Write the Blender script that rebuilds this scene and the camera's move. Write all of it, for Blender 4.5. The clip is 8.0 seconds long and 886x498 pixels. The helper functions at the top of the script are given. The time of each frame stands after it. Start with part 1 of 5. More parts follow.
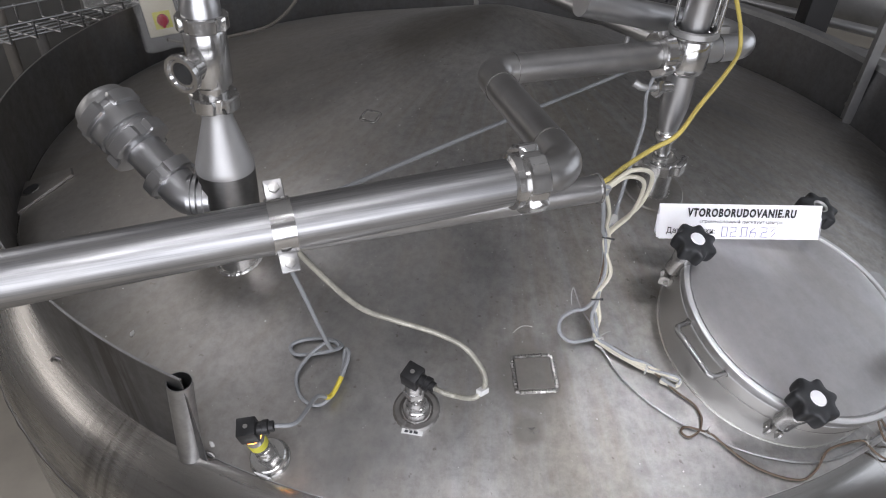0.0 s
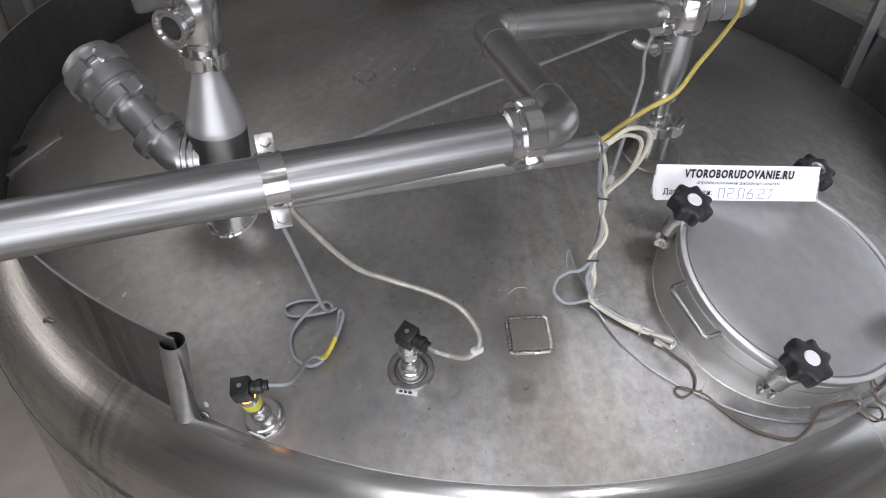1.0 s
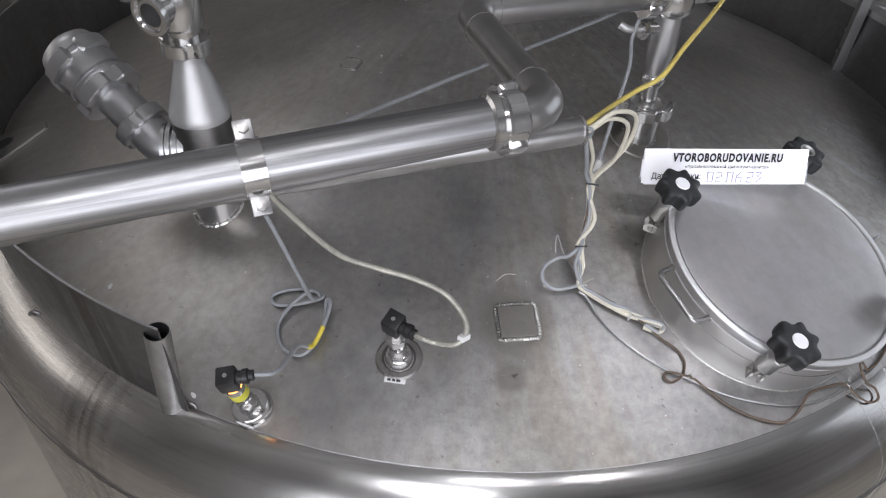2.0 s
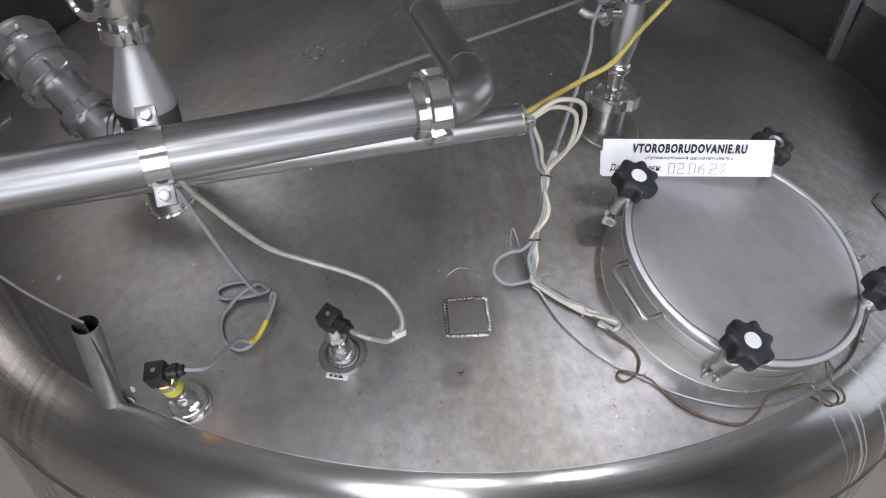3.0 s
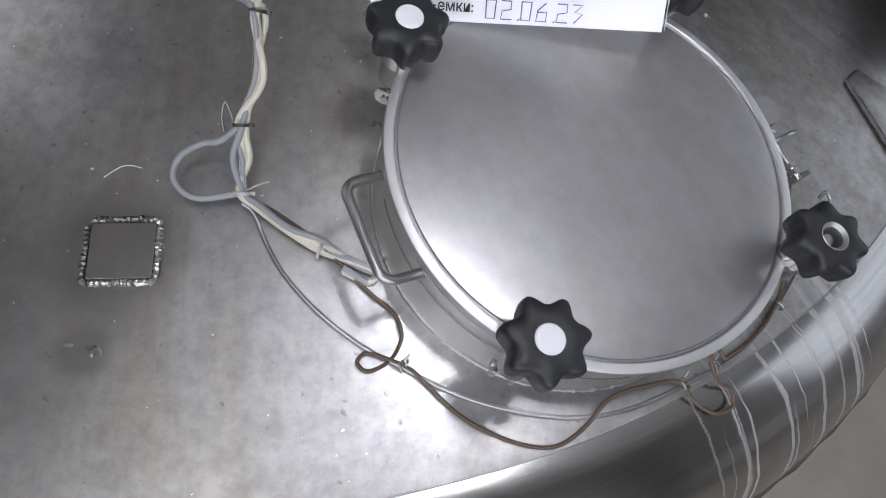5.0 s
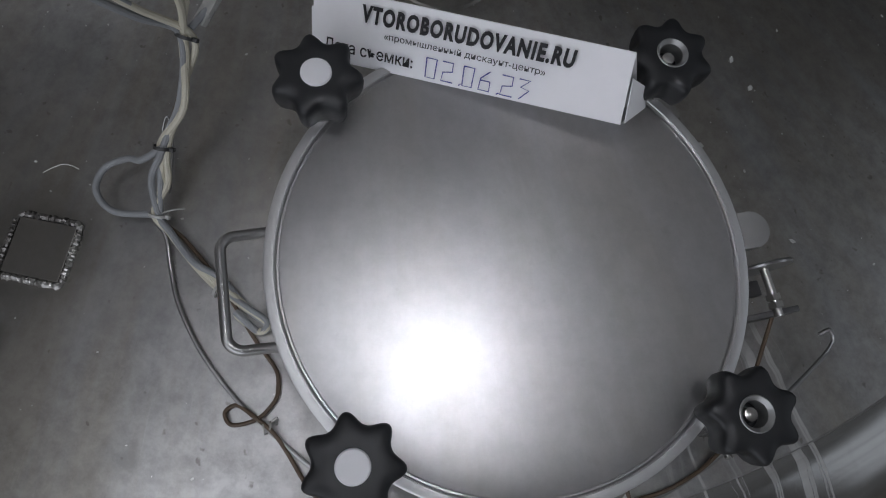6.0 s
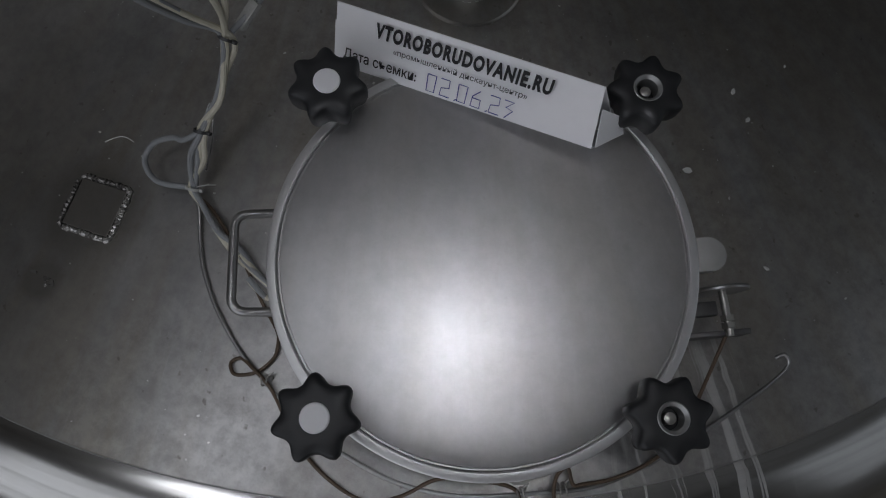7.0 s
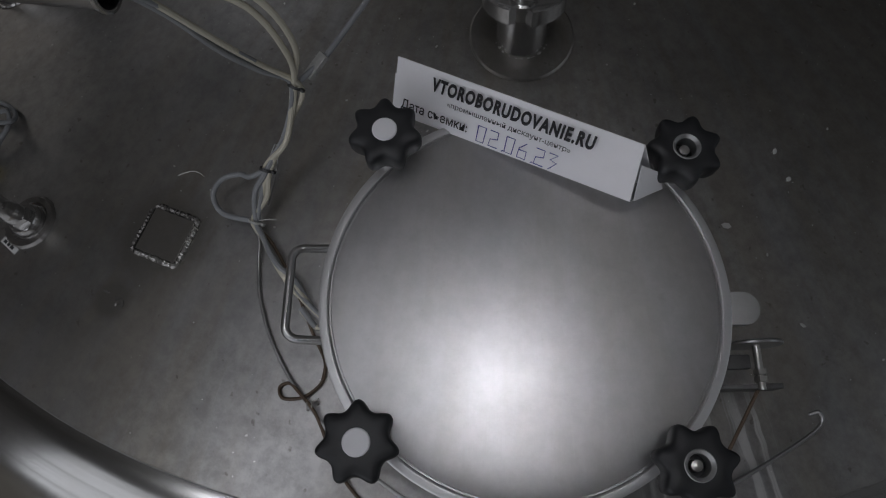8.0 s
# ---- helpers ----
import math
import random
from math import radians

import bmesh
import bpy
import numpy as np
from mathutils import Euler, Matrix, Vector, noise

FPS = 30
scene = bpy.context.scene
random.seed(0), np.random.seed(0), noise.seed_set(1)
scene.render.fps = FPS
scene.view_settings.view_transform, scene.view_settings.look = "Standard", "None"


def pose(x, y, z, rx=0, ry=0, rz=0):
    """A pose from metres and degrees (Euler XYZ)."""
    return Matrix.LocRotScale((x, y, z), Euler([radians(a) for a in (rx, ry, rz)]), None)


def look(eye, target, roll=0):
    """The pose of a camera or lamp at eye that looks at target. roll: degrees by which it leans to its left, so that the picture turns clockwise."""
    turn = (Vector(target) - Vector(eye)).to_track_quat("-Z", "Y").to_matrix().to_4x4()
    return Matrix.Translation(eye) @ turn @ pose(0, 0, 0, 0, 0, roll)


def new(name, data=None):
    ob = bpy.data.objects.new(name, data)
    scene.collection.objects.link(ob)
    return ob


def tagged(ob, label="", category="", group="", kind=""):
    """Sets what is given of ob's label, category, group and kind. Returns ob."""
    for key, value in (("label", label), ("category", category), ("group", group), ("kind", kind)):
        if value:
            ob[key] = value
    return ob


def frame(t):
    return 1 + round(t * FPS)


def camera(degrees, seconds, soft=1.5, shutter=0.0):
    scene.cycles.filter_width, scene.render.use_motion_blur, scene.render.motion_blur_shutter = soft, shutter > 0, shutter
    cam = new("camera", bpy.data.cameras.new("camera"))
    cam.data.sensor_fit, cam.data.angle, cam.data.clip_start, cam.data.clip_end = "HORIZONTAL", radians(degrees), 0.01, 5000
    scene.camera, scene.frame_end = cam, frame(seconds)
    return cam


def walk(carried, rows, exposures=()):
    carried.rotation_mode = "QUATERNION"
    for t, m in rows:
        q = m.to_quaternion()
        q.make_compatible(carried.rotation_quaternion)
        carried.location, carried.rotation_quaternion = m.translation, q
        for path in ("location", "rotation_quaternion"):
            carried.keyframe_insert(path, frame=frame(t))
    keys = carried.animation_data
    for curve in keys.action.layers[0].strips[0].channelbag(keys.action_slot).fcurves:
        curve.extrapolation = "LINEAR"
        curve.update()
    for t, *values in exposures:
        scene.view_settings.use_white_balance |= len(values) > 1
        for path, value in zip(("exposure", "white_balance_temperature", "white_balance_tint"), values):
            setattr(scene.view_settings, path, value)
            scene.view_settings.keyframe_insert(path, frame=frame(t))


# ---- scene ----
cam = camera(65.0, 8.0, soft=1.1)
PATH = [
    (0, (-0.1, -1.851, 0.992), (-0.112, -0.252, -0.209), 3.4),
    (0.5, (-0.096, -1.853, 0.977), (-0.098, -0.281, -0.259), 3.5),
    (1, (-0.098, -1.853, 0.972), (-0.091, -0.306, -0.295), 3.9),
    (2.5, (-0.04, -1.84, 0.958), (-0.02, -0.316, -0.337), 3.3),
    (3, (0.037, -1.817, 0.946), (0.008, -0.303, -0.361), 2.7),
    (3.5, (0.108, -1.761, 0.909), (0.004, -0.265, -0.415), 2.0),
    (4, (0.176, -1.626, 0.834), (0.111, -0.175, -0.541), 2.7),
    (4.5, (0.241, -1.486, 0.743), (0.27, -0.129, -0.725), 5.6),
    (5, (0.386, -1.397, 0.671), (0.407, -0.177, -0.914), 6.9),
    (5.2, (0.478, -1.353, 0.657), (0.37, -0.169, -0.951), 4.4),
    (6.3, (0.594, -1.215, 0.726), (0.237, -0.2, -0.96), 3.6),
    (6.5, (0.612, -1.217, 0.742), (0.231, -0.225, -0.953), 3.4),
    (7, (0.671, -1.229, 0.78), (0.182, -0.288, -0.916), 0.7),
    (7.5, (0.681, -1.241, 0.812), (0.101, -0.294, -0.851), -0.5),
    (8, (0.684, -1.248, 0.816), (0.035, -0.289, -0.815), -2.0),
]
EXPOSURES = [(0, 1.20, 6500, 13), (2.3, 1.18, 6450, 13), (4.0, 0.92, 6350, 13), (5.2, 0.75, 6300, 13), (6.3, -0.76, 6350, 10), (7, -1.02, 6400, 10), (8, -1.0, 6450, 11)]
walk(cam, [(t, look(eye, target, roll)) for t, eye, target, roll in PATH], EXPOSURES)

# ---- light: one room, lit by added lamps and fill panels, none in view ----
world = bpy.data.worlds.new("World")
scene.world = world
world.use_nodes = True
world.node_tree.nodes["Background"].inputs["Color"].default_value = (0.5, 0.55, 0.6, 1)
world.node_tree.nodes["Background"].inputs["Strength"].default_value = 0.05


def panel_lamp(name, m, sx, sy, radiance, colour, shape="RECTANGLE", beam=180.0):
    """An area lamp that gives off the given radiance along its -z, within a beam of that many degrees."""
    data = bpy.data.lights.new(name, "AREA")
    data.shape, data.size, data.size_y = shape, sx, sy
    area = sx * sy * (math.pi / 4 if shape == "DISK" else 1)
    half = math.radians(beam / 2)
    data.spread = 2 * half
    share = 1.0 if beam > 179 else (math.tan(half) - half) / math.tan(half)
    data.energy, data.color = radiance * area * math.pi * share, colour
    ob = new(name, data)
    ob.matrix_world = m
    return ob


def aimed(at, target):
    """A pose at a place with -z towards the target."""
    z = (Vector(at) - Vector(target)).normalized()
    x = Vector((0, 1, 0)).cross(z).normalized()
    return Matrix.Translation(at) @ Matrix((x, z.cross(x), z)).transposed().to_4x4()


LAMP_Z = 2.3
# Added lamps, fixed stand-ins for a light that moves with the camera.
# place, what it is turned to, radius, radiance, beam
LAMPS = [((0.965, -1.40, LAMP_Z), (0.53, -0.87, 0.18), 0.15, 76.0, 26.0),
         ((-0.15, -2.60, LAMP_Z), (-0.15, -2.60, 0.0), 0.34, 8.0, 180.0),
         ((0.26, -1.66, LAMP_Z), (0.26, -1.66, 0.0), 0.20, 5.0, 180.0),
         ((-2.05, 0.10, LAMP_Z), (-2.05, 0.10, 0.0), 0.42, 2.0, 180.0)]
for at, target, r, radiance, beam in LAMPS:
    panel_lamp("stand_in_light", aimed(at, target) @ pose(0, 0, -0.022), 2 * r, 2 * r, radiance, (0.935, 0.95, 1.0), "DISK", beam)
# fill light added in three unseen window openings, to brighten the steel and paper
panel_lamp("south_fill", pose(0.5, -3.97, 0.85, 90, 0, 0), 4.3, 2.3, 1.6, (0.90, 0.93, 1.0))
panel_lamp("west_fill", pose(-4.97, 0.02, 1.55, 90, 0, -90), 4.3, 1.2, 0.75, (1.0, 0.96, 0.92))
panel_lamp("east_fill", pose(4.97, 0.82, 1.75, 90, 0, 90), 4.7, 2.8, 0.52, (0.86, 0.92, 1.0))


# ---- materials ----
def nodes_of(name):
    m = bpy.data.materials.new(name)
    m.use_nodes = True
    t = m.node_tree
    return m, t, t.nodes["Principled BSDF"]


def ramp(t, fac, stops):
    n = t.nodes.new("ShaderNodeValToRGB")
    while len(n.color_ramp.elements) < len(stops):
        n.color_ramp.elements.new(0.5)
    for e, (p, c) in zip(n.color_ramp.elements, stops):
        e.position = p
        e.color = (c, c, c, 1) if isinstance(c, (int, float)) else (*c, 1)
    t.links.new(fac, n.inputs["Fac"])
    return n.outputs["Color"]


def grain(t, scale, stretch=(1, 1, 1), detail=4.0, rough=0.6, vector=None):
    if vector is None:
        vector = t.nodes.new("ShaderNodeTexCoord").outputs["Object"]
    m = t.nodes.new("ShaderNodeMapping")
    m.inputs["Scale"].default_value = stretch
    t.links.new(vector, m.inputs["Vector"])
    n = t.nodes.new("ShaderNodeTexNoise")
    n.inputs["Scale"].default_value = scale
    n.inputs["Detail"].default_value = detail
    n.inputs["Roughness"].default_value = rough
    t.links.new(m.outputs["Vector"], n.inputs["Vector"])
    return n.outputs["Fac"]


def mix(t, fac, a, b, blend="MIX"):
    n = t.nodes.new("ShaderNodeMix")
    n.data_type, n.blend_type = "RGBA", blend
    for sock, v in ((0, fac), (6, a), (7, b)):
        if isinstance(v, (int, float)):
            n.inputs[sock].default_value = v if sock == 0 else (v, v, v, 1)
        elif isinstance(v, tuple):
            n.inputs[sock].default_value = (*v, 1)
        else:
            t.links.new(v, n.inputs[sock])
    return n.outputs[2]


def math_node(t, op, a, b=None, clamp=False):
    n = t.nodes.new("ShaderNodeMath")
    n.operation, n.use_clamp = op, clamp
    for i, v in enumerate((a, b)):
        if v is None:
            continue
        if isinstance(v, (int, float)):
            n.inputs[i].default_value = v
        else:
            t.links.new(v, n.inputs[i])
    return n.outputs[0]


def bump(t, bsdf, height, strength, distance):
    n = t.nodes.new("ShaderNodeBump")
    n.inputs["Strength"].default_value = strength
    n.inputs["Distance"].default_value = distance
    t.links.new(height, n.inputs["Height"])
    t.links.new(n.outputs["Normal"], bsdf.inputs["Normal"])


def simple(name, colour, rough, metal=0.0, var=0.25, scale=40.0, relief=0.15, depth=0.0006, stretch=(1, 1, 1), spread=0.03):
    """A surface with grain and blotches at two scales."""
    m, t, b = nodes_of(name)
    fine, broad = grain(t, scale, stretch), grain(t, scale * 0.14, detail=3)
    dark = tuple(c * (1 - var) for c in colour)
    lite = tuple(min(1, c * (1 + var * 0.6)) for c in colour)
    c = mix(t, ramp(t, broad, [(0.3, 0.0), (0.7, 1.0)]), dark, lite)
    c = mix(t, 0.35, c, ramp(t, fine, [(0.3, dark), (0.7, lite)]))
    t.links.new(c, b.inputs["Base Color"])
    t.links.new(ramp(t, fine, [(0.25, max(0.03, rough - (spread if metal else 0.08))), (0.75, min(1, rough + (spread if metal else 0.1)))]), b.inputs["Roughness"])
    b.inputs["Metallic"].default_value = metal
    if relief:
        bump(t, b, fine, relief, depth)
    return m


def sheet_steel(name, colour, rough, dirt=0.35, streaks=False, speckle=0.0, warm=0.0, film=0.0, mottle=0.0, brush=0.0, drip=0.0, hair=0.0):
    """Rolled stainless sheet: grain, dull patches, dirt spots, and lime streaks where the hatch has leaked."""
    m, t, b = nodes_of(name)
    pos = t.nodes.new("ShaderNodeNewGeometry").outputs["Position"]
    xyz = t.nodes.new("ShaderNodeSeparateXYZ")
    t.links.new(pos, xyz.inputs[0])
    ang = math_node(t, "ARCTAN2", xyz.outputs[1], xyz.outputs[0])
    rad = math_node(t, "SQRT", math_node(t, "ADD", math_node(t, "POWER", xyz.outputs[0], 2.0), math_node(t, "POWER", xyz.outputs[1], 2.0)))
    polar = t.nodes.new("ShaderNodeCombineXYZ")
    t.links.new(ang, polar.inputs[0])
    t.links.new(rad, polar.inputs[1])
    t.links.new(xyz.outputs[2], polar.inputs[2])
    fine = grain(t, 260, (1, 1, 1), 3, vector=pos)
    blot = grain(t, 5.5, detail=6, rough=0.62, vector=pos)
    wide = grain(t, 1.7, detail=3, vector=pos)
    run = grain(t, 3.0, (9, 1.2, 1.2), 5, vector=polar.outputs[0])
    spots = grain(t, 75, detail=2, rough=0.5, vector=pos)
    c = mix(t, ramp(t, blot, [(0.38, 0.0), (0.62, 1.0)]), tuple(v * (1 - 0.4 * dirt) for v in colour), colour)
    stain = ramp(t, math_node(t, "MULTIPLY", wide, run), [(0.2, 0.0), (0.36, 1.0)])
    brown = tuple(v * f for v, f in zip(colour, (0.72, 0.66, 0.56)))
    c = mix(t, math_node(t, "MULTIPLY", stain, dirt), c, brown)
    spot = ramp(t, spots, [(0.70, 0.0), (0.75, 1.0)])
    c = mix(t, math_node(t, "MULTIPLY", spot, speckle), c, (0.12, 0.10, 0.08))
    smear = ramp(t, grain(t, 11, (1, 1, 1), 6, 0.7, vector=pos), [(0.50, 0.0), (0.66, 1.0)])
    c = mix(t, math_node(t, "MULTIPLY", smear, dirt * 0.5), c, tuple(v * f for v, f in zip(colour, (0.55, 0.51, 0.46))))
    scratch = ramp(t, grain(t, 14, (26, 0.8, 0.8), 2, 0.5, vector=polar.outputs[0]), [(0.66, 0.0), (0.72, 1.0)])
    c = mix(t, math_node(t, "MULTIPLY", scratch, dirt * 0.12), c, tuple(min(1, v * 1.3) for v in colour))
    r = mix(t, ramp(t, blot, [(0.3, 0.0), (0.75, 1.0)]), rough - 0.05, rough + 0.07)
    r = mix(t, math_node(t, "MULTIPLY", stain, dirt), r, rough + 0.16)
    r = mix(t, 0.25, r, ramp(t, fine, [(0.3, rough - 0.05), (0.7, rough + 0.06)]))
    r = mix(t, math_node(t, "MULTIPLY", smear, dirt), r, rough + 0.10)
    speck = grain(t, 46, detail=6, rough=0.72, vector=pos)
    c = mix(t, mottle, c, mix(t, 1.0, c, ramp(t, speck, [(0.36, 0.45), (0.62, 1.0)]), "MULTIPLY"))
    r = mix(t, mottle, r, ramp(t, speck, [(0.35, rough + 0.12), (0.65, rough - 0.04)]))
    metal = None
    # Dark local tints; the last paints in a dark reflection near the crest.
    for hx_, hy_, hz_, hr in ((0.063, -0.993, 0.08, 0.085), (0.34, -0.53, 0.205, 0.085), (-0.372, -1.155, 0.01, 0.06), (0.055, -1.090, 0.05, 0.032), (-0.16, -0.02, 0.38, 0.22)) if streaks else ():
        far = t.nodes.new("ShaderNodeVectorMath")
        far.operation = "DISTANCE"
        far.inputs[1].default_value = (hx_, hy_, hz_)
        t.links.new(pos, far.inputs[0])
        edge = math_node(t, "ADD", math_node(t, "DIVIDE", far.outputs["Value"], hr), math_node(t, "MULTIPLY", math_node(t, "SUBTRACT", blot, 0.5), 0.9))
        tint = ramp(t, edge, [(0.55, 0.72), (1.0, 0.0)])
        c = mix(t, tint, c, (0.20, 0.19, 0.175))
    if warm:
        # tan, dull and less metallic towards -x
        side = ramp(t, math_node(t, "ADD", math_node(t, "MULTIPLY", xyz.outputs[0], -1.0), math_node(t, "MULTIPLY", blot, 0.5)), [(0.35, 0.0), (0.9, 1.0)])
        warm_side = math_node(t, "MULTIPLY", side, warm)
        c = mix(t, warm_side, c, (0.40, 0.365, 0.315))
        r = mix(t, warm_side, r, 0.46)
        metal = math_node(t, "SUBTRACT", 1.0, math_node(t, "MULTIPLY", warm_side, 0.2))
    if streaks:
        wob = math_node(t, "MULTIPLY", math_node(t, "SUBTRACT", grain(t, 4.0, vector=pos), 0.5), 0.05)
        az = math_node(t, "ADD", ang, wob)
        co = t.nodes.new("ShaderNodeCombineXYZ")
        t.links.new(math_node(t, "MULTIPLY", az, 120.0), co.inputs[0])
        t.links.new(math_node(t, "MULTIPLY", rad, 1.3), co.inputs[1])
        t.links.new(math_node(t, "MULTIPLY", xyz.outputs[2], 1.3), co.inputs[2])
        line = ramp(t, grain(t, 1.0, detail=2, rough=0.55, vector=co.outputs[0]), [(0.56, 0.0), (0.63, 1.0)])
        a0 = ramp(t, math_node(t, "MULTIPLY", math_node(t, "ADD", az, 1.02), 8.0), [(0.0, 0.0), (0.5, 1.0)])
        a1 = ramp(t, math_node(t, "MULTIPLY", math_node(t, "ADD", az, 0.735), -14.0), [(0.0, 0.0), (0.4, 1.0)])
        r0 = ramp(t, math_node(t, "MULTIPLY", math_node(t, "SUBTRACT", rad, 1.09), 12.0), [(0.0, 0.0), (0.6, 1.0)])
        mask = math_node(t, "MULTIPLY", math_node(t, "MULTIPLY", a0, a1), math_node(t, "MULTIPLY", r0, line))
        mask = math_node(t, "MULTIPLY", mask, 0.5)
        c = mix(t, mask, c, (0.62, 0.62, 0.60))
        r = mix(t, mask, r, 0.8)
        inv = math_node(t, "SUBTRACT", 1.0, mask)
        metal = inv if metal is None else math_node(t, "MULTIPLY", metal, inv)
    if brush:
        # polishing lines that run round the tank
        turned = t.nodes.new("ShaderNodeCombineXYZ")
        t.links.new(math_node(t, "MULTIPLY", ang, 1.6), turned.inputs[0])
        t.links.new(math_node(t, "MULTIPLY", rad, 150.0), turned.inputs[1])
        t.links.new(math_node(t, "MULTIPLY", xyz.outputs[2], 150.0), turned.inputs[2])
        rings = grain(t, 1.0, detail=4, rough=0.65, vector=turned.outputs[0])
        c = mix(t, brush, c, mix(t, 1.0, c, ramp(t, rings, [(0.30, 0.50), (0.52, 0.95), (0.70, 1.15)]), "MULTIPLY"))
        r = mix(t, brush, r, ramp(t, rings, [(0.3, rough + 0.10), (0.7, rough - 0.07)]))
    if drip:
        # dark dried runs down the outside, beside the rolled end of the guard
        runs = t.nodes.new("ShaderNodeCombineXYZ")
        t.links.new(math_node(t, "MULTIPLY", ang, 70.0), runs.inputs[0])
        t.links.new(math_node(t, "MULTIPLY", xyz.outputs[2], 4.0), runs.inputs[1])
        lines_ = ramp(t, grain(t, 1.0, detail=4, rough=0.6, vector=runs.outputs[0]), [(0.42, 0.0), (0.60, 1.0)])
        near = math_node(t, "ABSOLUTE", math_node(t, "ADD", ang, 2.105))
        gate = ramp(t, math_node(t, "MULTIPLY", near, 10.0), [(0.25, 1.0), (0.80, 0.0)])
        wet = math_node(t, "MULTIPLY", math_node(t, "MULTIPLY", lines_, gate), drip)
        c = mix(t, wet, c, (0.085, 0.075, 0.065))
        r = mix(t, wet, r, rough + 0.1)
    t.links.new(c, b.inputs["Base Color"])
    t.links.new(r, b.inputs["Roughness"])
    b.inputs["Metallic"].default_value = 1.0 - film
    if metal is not None:
        t.links.new(metal, b.inputs["Metallic"])
    if hair:
        # hairline wiping scratches in crossing directions
        total = fine
        for turn_, k in ((18, 1.0), (77, 0.9), (131, 1.1)):
            v = t.nodes.new("ShaderNodeVectorRotate")
            v.rotation_type = "Z_AXIS"
            v.inputs["Angle"].default_value = math.radians(turn_)
            t.links.new(pos, v.inputs["Vector"])
            total = math_node(t, "ADD", total, math_node(t, "MULTIPLY", grain(t, 16 * k, (1.2, 46, 1.2), 3, 0.6, vector=v.outputs[0]), 1.6))
        bump(t, b, total, hair, 0.00022)
    else:
        bump(t, b, fine, 0.10, 0.00008)
    return m


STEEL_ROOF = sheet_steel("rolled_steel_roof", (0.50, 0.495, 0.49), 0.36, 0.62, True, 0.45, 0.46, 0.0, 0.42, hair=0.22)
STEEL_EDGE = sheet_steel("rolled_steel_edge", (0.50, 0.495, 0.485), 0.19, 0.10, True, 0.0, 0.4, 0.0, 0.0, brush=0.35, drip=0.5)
STEEL_LID = sheet_steel("brushed_steel_lid", (0.52, 0.52, 0.525), 0.33, 0.34, False, 0.06, 0.0, 0.14, 0.16, hair=0.06)
STEEL_NECK = sheet_steel("bright_steel_neck", (0.56, 0.55, 0.53), 0.34, 0.15, film=0.15)
# Flare colour is darkened to paint in the dark surroundings it mirrors.
STEEL_FLARE = sheet_steel("dimmed_steel_flare", (0.27, 0.265, 0.26), 0.34, 0.3, mottle=0.2)
STEEL_GUARD = sheet_steel("dull_steel_guard", (0.225, 0.225, 0.23), 0.42, 0.4, mottle=0.3, drip=0.8)
STEEL_ROLL = sheet_steel("scuffed_steel_tube", (0.42, 0.42, 0.42), 0.42, 0.4, mottle=0.3)
STEEL_PIPE = simple("polished_steel_pipe", (0.50, 0.50, 0.505), 0.31, 0.92, 0.10, 26, 0.0)
STEEL_RUN, rt, rb = nodes_of("drawn_steel_pipe")
turn = rt.nodes.new("ShaderNodeVectorRotate")
turn.rotation_type = "Z_AXIS"
turn.inputs["Angle"].default_value = math.radians(-22.9)
rt.links.new(rt.nodes.new("ShaderNodeTexCoord").outputs["Object"], turn.inputs["Vector"])
lines = grain(rt, 2.5, (1.0, 70, 70), 4, 0.65, vector=turn.outputs[0])
cloud = grain(rt, 9, detail=4, vector=turn.outputs[0])
rc = mix(rt, ramp(rt, lines, [(0.32, 0.0), (0.66, 1.0)]), (0.22, 0.22, 0.225), (0.40, 0.40, 0.40))
rc = mix(rt, ramp(rt, cloud, [(0.45, 0.0), (0.75, 0.5)]), rc, (0.30, 0.295, 0.285))
rt.links.new(rc, rb.inputs["Base Color"])
rt.links.new(ramp(rt, lines, [(0.3, 0.46), (0.7, 0.32)]), rb.inputs["Roughness"])
rb.inputs["Metallic"].default_value = 0.95
STEEL_SATIN = simple("satin_steel_pipe", (0.42, 0.415, 0.41), 0.33, 0.95, 0.25, 34, 0.0)
STEEL_CAST = simple("cast_steel_fitting", (0.54, 0.535, 0.525), 0.15, 0.9, 0.10, 40, 0.0)
STEEL_MATT = simple("matt_steel", (0.42, 0.42, 0.415), 0.44, 0.85, 0.2, 50, 0.0)
STEEL_COLLAR = simple("ground_dark_steel", (0.24, 0.235, 0.23), 0.36, 1.0, 0.35, 60, 0.2, 0.0003)
WELD = simple("weld_bead", (0.60, 0.59, 0.57), 0.36, 1.0, 0.15, 90, 0.0)
WELD_DARK = simple("dull_weld_bead", (0.25, 0.24, 0.23), 0.45, 1.0, 0.25, 90, 0.0)
RIM_SATIN = simple("satin_rim", (0.64, 0.64, 0.64), 0.44, 0.82, 0.08, 60, 0.0)
WHITE_BAND = simple("white_gasket", (0.62, 0.62, 0.62), 0.5, 0.0, 0.12, 60)
BLACK_KNOB = simple("black_phenolic_plastic", (0.013, 0.014, 0.016), 0.45, 0.0, 0.3, 90, 0.12, 0.0004)
BLACK_PLUG = simple("black_moulded_plastic", (0.014, 0.014, 0.015), 0.38, 0.0, 0.3, 90, 0.1, 0.0003)
WHITE_CAP = simple("white_plastic_cap", (0.78, 0.78, 0.80), 0.4, 0.0, 0.05, 60)
PAPER = simple("white_paper", (0.88, 0.88, 0.90), 0.85, 0.0, 0.05, 60, 0.1, 0.0005)
INK = simple("black_print", (0.012, 0.012, 0.014), 0.7, 0.0, 0.1)
GREY_INK = simple("grey_print", (0.05, 0.05, 0.055), 0.7, 0.0, 0.1)
